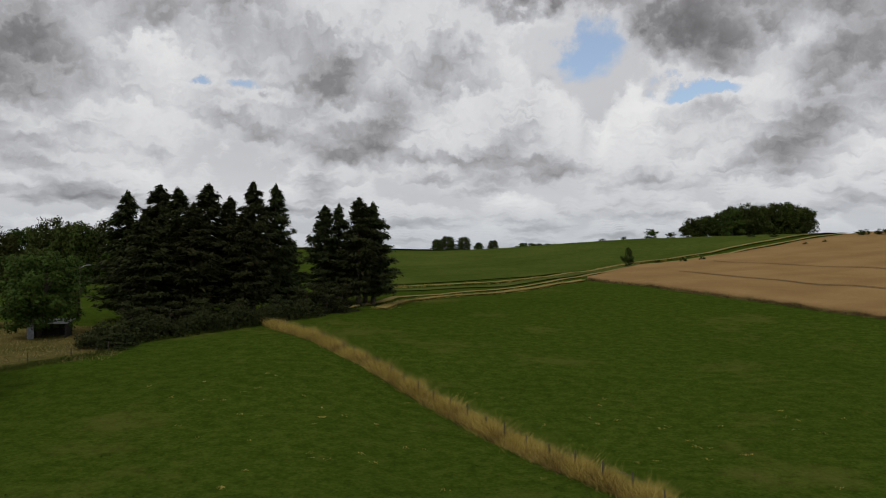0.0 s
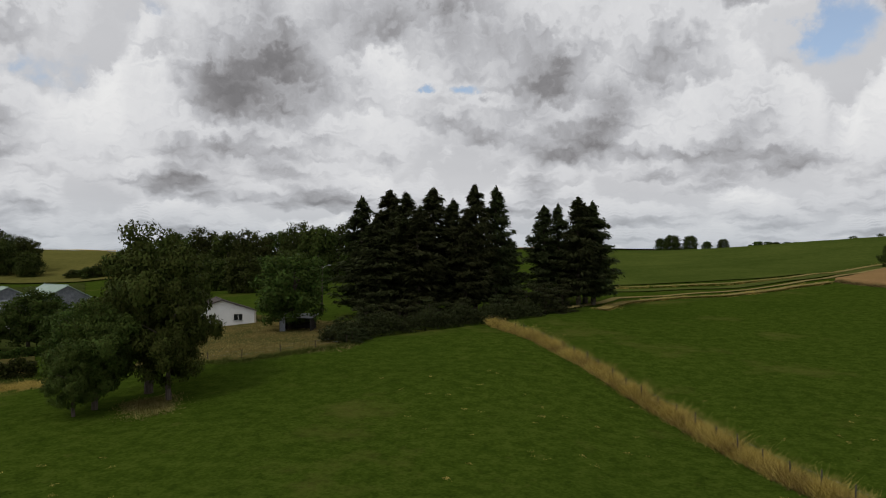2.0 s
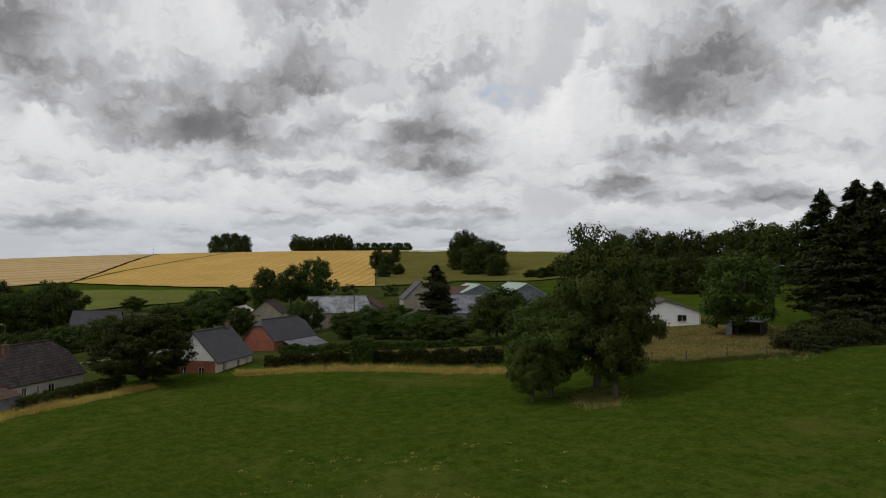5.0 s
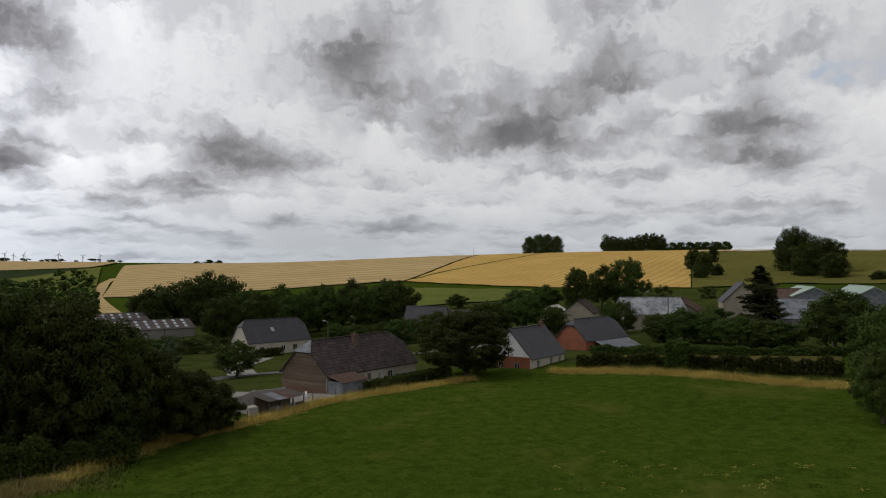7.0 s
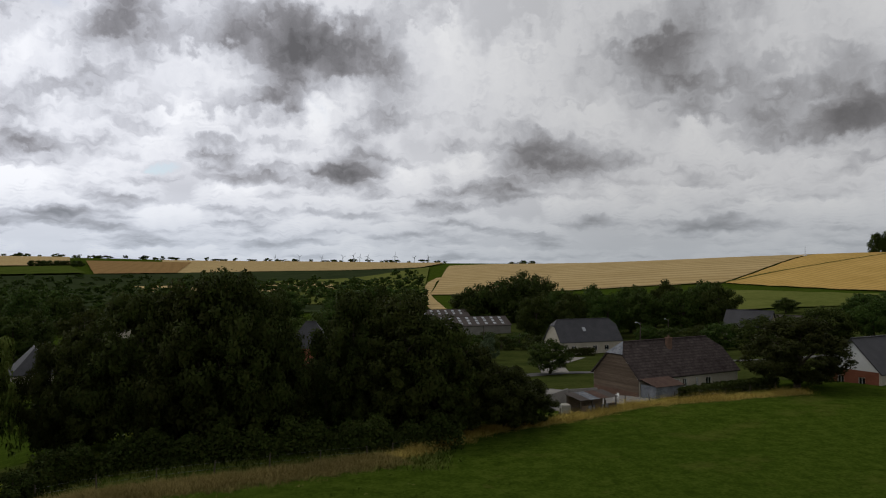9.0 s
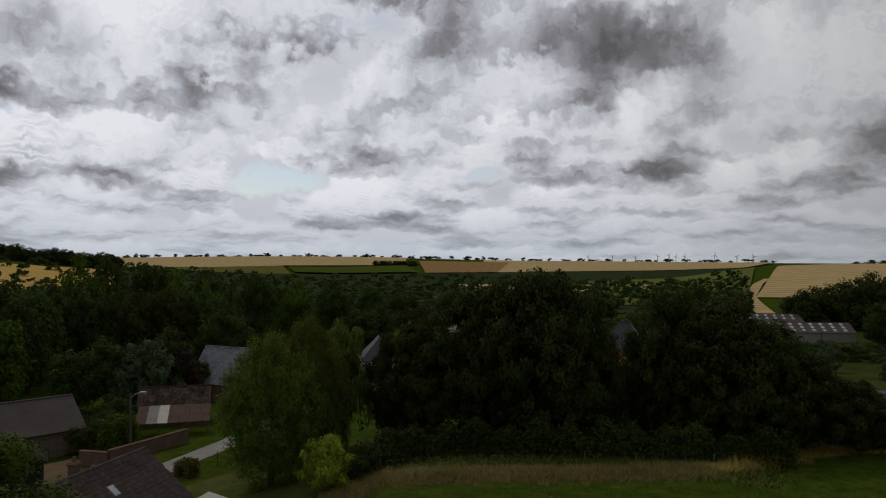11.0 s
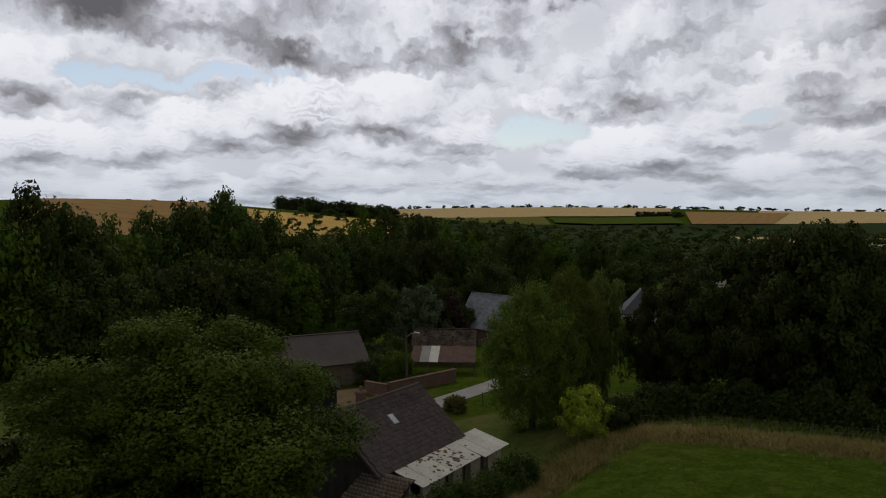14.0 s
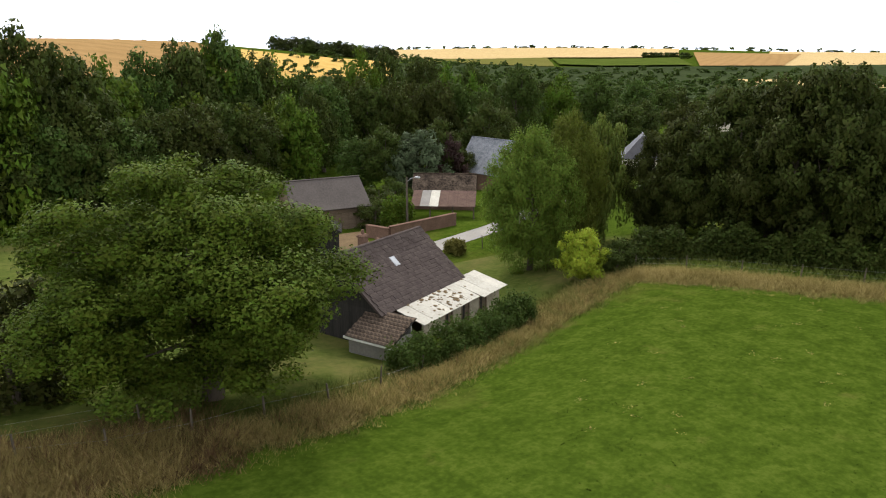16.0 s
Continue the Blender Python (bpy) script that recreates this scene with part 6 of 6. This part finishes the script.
# ---- around the long house ----
for end in (1,):
    for j in range(22):
        z0 = 0.75 + j * 0.2
        half = 4.1 if z0 < 2.45 else max(0.3, 4.1 * (1 - (z0 + 0.2 - 2.6) / 4.0))
        if z0 > 5.0:
            break
        bm = bmesh.new()
        box(bm, 9.11, -half, z0, 9.17, half, z0 + 0.185)
        part("plank", bm, M["boards"], HA)
bm = bmesh.new()
box(bm, 9.09, -4.1, -0.6, 9.20, 4.1, 0.74)
part("brick_plinth", bm, M["old_brick"], HA)
bm = bmesh.new()
tube(bm, [(9.3, 4.3, 2.35), (9.3, 2.2, 4.45)], [0.06, 0.06], 6)
part("downpipe", bm, M["white"], HA)
ST = tagged(new("lean_to"), "grey sheet-walled lean-to with a rusty red roof", "shed")
ST.matrix_basis = HA.matrix_basis @ pose(6.6, 5.6, 0)
for a in ((-2.2, 1.15, 2.4, 1.25), (-2.2, -1.3, -2.1, 1.15), (2.3, -1.3, 2.4, 1.15)):
    bm = bmesh.new()
    box(bm, a[0], a[1], -0.6, a[2], a[3], 1.9)
    part("wall_panel", bm, M["metal_grey"], ST)
for i in range(4):
    slab("roof_sheet", M["metal_rust"], ST, [(-2.4 + i * 1.24, 1.5, 1.9), (-2.4 + (i + 1) * 1.24 - 0.02, 1.5, 1.9), (-2.4 + (i + 1) * 1.24 - 0.02, -1.4, 2.6), (-2.4 + i * 1.24, -1.4, 2.6)], 0.04)
GH = tagged(new("rabbit_shed"), "low yard shed with corrugated and clear roof sheets", "shed")
GH.matrix_basis = pose(*spot(86.8, 83.5), 0, 0, -50)
for x in (-2.6, -0.9, 0.9, 2.6):
    for y in (-1.1, 1.1):
        bm = bmesh.new()
        box(bm, x - 0.05, y - 0.05, -0.4, x + 0.05, y + 0.05, 1.6 if y > 0 else 1.95)
        part("post", bm, M["wood"], GH)
for i, mt in enumerate(("fibre_brown", "metal_rust", "metal_grey", "fibre_brown")):
    x0 = -2.8 + i * 1.4
    slab("roof_sheet", M[mt], GH, [(x0, 1.3, 1.6), (x0 + 1.38, 1.3, 1.6), (x0 + 1.38, -1.3, 2.0), (x0, -1.3, 2.0)], 0.04)
bm = bmesh.new()
box(bm, -2.5, -1.15, -0.3, 2.5, -1.05, 1.7)
part("back_wall", bm, M["boards"], GH)
for i in range(5):
    bm = bmesh.new()
    box(bm, -2.5 + i * 1.0, 1.0, -0.3, -1.55 + i * 1.0, 1.06, 0.9)
    part("front_panel", bm, M["metal_grey"] if i % 2 else M["boards"], GH)


def block_wall(line, height, mat, label):
    root = tagged(new("yard_wall"), label, "wall")
    for (b0, r0), (b1, r1) in zip(line, line[1:]):
        p, q = spot(b0, r0), spot(b1, r1)
        bm = bmesh.new()
        box(bm, 0, -0.1, -0.6, (q - p).length, 0.1, height)
        part("wall", bm, M[mat], root, at=pose(*p, 0, 0, math.degrees(math.atan2(q.y - p.y, q.x - p.x))))


block_wall([(90.4, 86), (88.6, 92), (86.4, 94)], 1.5, "concrete", "pale concrete block wall round the yard")


def garden_chair(bearing, dist, turn):
    root = tagged(new("garden_chair"), "white plastic garden chair in the yard", "chair")
    root.matrix_basis = pose(*spot(bearing, dist), 0, 0, turn)
    for x in (-0.24, 0.24):
        for y in (-0.22, 0.22):
            bm = bmesh.new()
            tube(bm, [(x * 1.15, y * 1.15, 0), (x, y, 0.43)], [0.025, 0.03], 6)
            part("leg", bm, M["white"], root)
    bm = bmesh.new()
    box(bm, -0.27, -0.25, 0.41, 0.27, 0.26, 0.45, 0.015)
    part("seat", bm, M["white"], root)
    bm = bmesh.new()
    box(bm, -0.26, -0.30, 0.45, 0.26, -0.25, 0.88, 0.015)
    part("backrest", bm, M["white"], root)
    for x in (-0.3, 0.3):
        bm = bmesh.new()
        box(bm, x - 0.03, -0.26, 0.62, x + 0.03, 0.24, 0.66, 0.01)
        part("armrest", bm, M["white"], root)


garden_chair(85.0, 91.5, 200)
TK = tagged(new("water_tank"), "white water container in a metal cage", "tank")
TK.matrix_basis = pose(*spot(88.8, 82), 0, 0, 20)
bm = bmesh.new()
box(bm, -0.5, -0.5, 0.12, 0.5, 0.5, 1.1, 0.08)
part("tank", bm, M["cement_sheet"], TK)
for z in (0.3, 0.6, 0.9):
    bm = bmesh.new()
    for a in ((-0.54, -0.54, 0.54, -0.51), (-0.54, 0.51, 0.54, 0.54), (-0.54, -0.51, -0.51, 0.51), (0.51, -0.51, 0.54, 0.51)):
        box(bm, a[0], a[1], z, a[2], a[3], z + 0.03)
    part("cage_bar", bm, M["zinc"], TK)
bm = bmesh.new()
box(bm, -0.55, -0.55, 0.0, 0.55, 0.55, 0.12)
part("pallet", bm, M["wood"], TK)
# slabs and boards lying in the yard
for b, r, w, d_, t_ in ((84.3, 91, 1.4, 0.9, 20), (83.6, 91.5, 1.2, 0.8, 60), (85.3, 87.6, 1.6, 0.5, 10), (86.6, 96, 2.0, 0.9, 35)):
    bm = bmesh.new()
    box(bm, -w / 2, -d_ / 2, -0.05, w / 2, d_ / 2, 0.12, 0.02)
    tagged(part("slab", bm, M["concrete"], None, at=pose(*spot(b, r), 0, 0, t_)), "pale slab lying in the yard", "slab", "yard slabs")

# ---- the garden shed under the walnut ----
GS = tagged(new("garden_shed"), "dark open garden shed with a pale metal roof", "shed")
GS.matrix_basis = pose(*spot(28.2, 113), 0, 0, 10)
for x0, x1, y0, y1 in ((-2.4, -2.3, -1.4, 1.4), (2.3, 2.4, -1.4, 1.4), (-2.3, 2.3, 1.3, 1.4)):
    bm = bmesh.new()
    box(bm, x0, y0, -0.4, x1, y1, 2.0)
    part("wall", bm, M["dark_boards"], GS)
bm = bmesh.new()
box(bm, -2.35, -1.45, -0.3, -1.5, -1.38, 1.9)
part("door_leaf", bm, M["metal_grey"], GS)
for i in range(4):
    slab("roof_sheet", M["zinc"], GS, [(-2.7 + i * 1.36, -1.8, 2.0), (-2.7 + (i + 1) * 1.36 - 0.02, -1.8, 2.0), (-2.7 + (i + 1) * 1.36 - 0.02, 1.7, 2.45), (-2.7 + i * 1.36, 1.7, 2.45)], 0.04)

# ---- barn D lean-to, wheel tracks, wind turbines ----
LB = tagged(new("lean_to"), "slate-roofed lean-to along the brick barn", "shed")
LB.matrix_basis = HD.matrix_basis @ pose(-1.0, 4.6, 0)
slab("roof", M["metal_grey"], LB, [(-5.4, 1.6, 1.4), (5.0, 1.6, 1.4), (5.0, -1.5, 2.75), (-5.4, -1.5, 2.75)], 0.08)
for x in (-5.0, -1.8, 1.6, 4.8):
    bm = bmesh.new()
    box(bm, x - 0.1, 1.3, -0.5, x + 0.1, 1.5, 1.4)
    part("post", bm, M["wood"], LB)
bm = bmesh.new()
box(bm, -5.2, -1.3, -0.5, -5.0, 1.3, 1.6)
part("end_wall", bm, M["dark_boards"], LB)
for k, line in enumerate(([(-17.5, 235), (-22, 215), (-27, 196), (-33, 185)], [(-20, 275), (-25, 255), (-31, 238), (-38, 225)])):
    for off in (0, 1.8):
        ribbon("wheel_track", [(b, r + off) for b, r in line], 0.5, M["earth"], "thin wheel track through the standing wheat", "track", lift=0.82)


def wind_turbine(bearing, dist, height, turn):
    root = tagged(new("wind_turbine"), "far pale wind turbine on the horizon", "wind turbine", "wind farm")
    root.matrix_basis = pose(*spot(bearing, dist), 0, 0, bearing + 15)
    bm = bmesh.new()
    tube(bm, [(0, 0, -2), (0, 0, height)], [2.2, 1.3], 8)
    part("tower", bm, M["turbine"], root)
    bm = bmesh.new()
    box(bm, -1.6, -4, height - 1.6, 1.6, 3, height + 1.6, 0.4)
    part("nacelle", bm, M["turbine"], root)
    for k in range(3):
        a = radians(turn + 120 * k)
        tip = (math.sin(a) * height * 0.55, -4.5, height + math.cos(a) * height * 0.55)
        bm = bmesh.new()
        tube(bm, [(0, -4.5, height), (tip[0] * 0.3, -4.5, height + (tip[2] - height) * 0.3), tip], [1.0, 1.5, 0.3], 5)
        part("blade", bm, M["turbine"], root)


for b, r, h, a in ((104.6, 4300, 62, 10), (105.1, 4400, 75, 40), (105.9, 4300, 60, 80), (104.0, 4300, 66, 25), (101.9, 4200, 74, 5), (100.4, 4300, 60, 50), (99.3, 4300, 66, 95),
                   (107.5, 4400, 55, 30), (109.2, 4400, 60, 70), (111.0, 4400, 52, 15)):
    wind_turbine(b, r, h * 0.55, a)

# creepers and rubble on the old walls, a gate and bits in the gardens
bm = bmesh.new()
rr = random.Random(11)
for _ in range(26):
    bmesh.ops.create_icosphere(bm, subdivisions=1, radius=rr.uniform(0.1, 0.24), matrix=Matrix.Translation((rr.gauss(0, 1.1), rr.gauss(0, 0.35), rr.uniform(0, 0.5))))
tagged(part("rubble_heap", bm, M["old_brick"], None, at=pose(*spot(147.2, 77.2), 0, 0, 60)), "heap of fallen bricks by the old wall", "rubble", kind="stuff")
hedge([(138.8, 132), (136.6, 118), (134, 104)], 3.0, 3.2, 7000, M["oak"], "leafy growth behind the lane", 14, leaf=0.2, rough=0.5)
TROUGH = tagged(new("water_trough"), "small pale trough between garden plots", "trough")
TROUGH.matrix_basis = pose(*spot(57.0, 126), 0, 0, 30)
for a in ((-1.2, -0.4, 1.2, -0.32), (-1.2, 0.32, 1.2, 0.4), (-1.2, -0.32, -1.1, 0.32), (1.1, -0.32, 1.2, 0.32)):
    bm = bmesh.new()
    box(bm, a[0], a[1], -0.1, a[2], a[3], 0.7)
    part("side", bm, M["white"], TROUGH)
slab("hip_cover", M["metal_grey"], HA, [(9.42, -1.55, 5.30), (9.42, 1.55, 5.30), (7.85, 0.0, 6.80)], 0.04, "pale zinc-grey slates on the hip")
# flower tubs and shutters along the long house's front
for x in (-0.4, -2.2, -4.6, -6.0):
    bm = bmesh.new()
    box(bm, x - 0.4, 4.2, 0.75, x + 0.4, 4.42, 0.95, 0.02)
    tub = part("window_box", bm, M["dark_boards"], HA)
    rq = random.Random(int(x * 10))
    bm = bmesh.new()
    for _ in range(14):
        bmesh.ops.create_icosphere(bm, subdivisions=1, radius=rq.uniform(0.06, 0.12), matrix=Matrix.Translation((x + rq.uniform(-0.38, 0.38), 4.32 + rq.uniform(-0.1, 0.12), 0.98 + rq.uniform(0, 0.15))))
    part("flowers", bm, M["leaf"], tub)
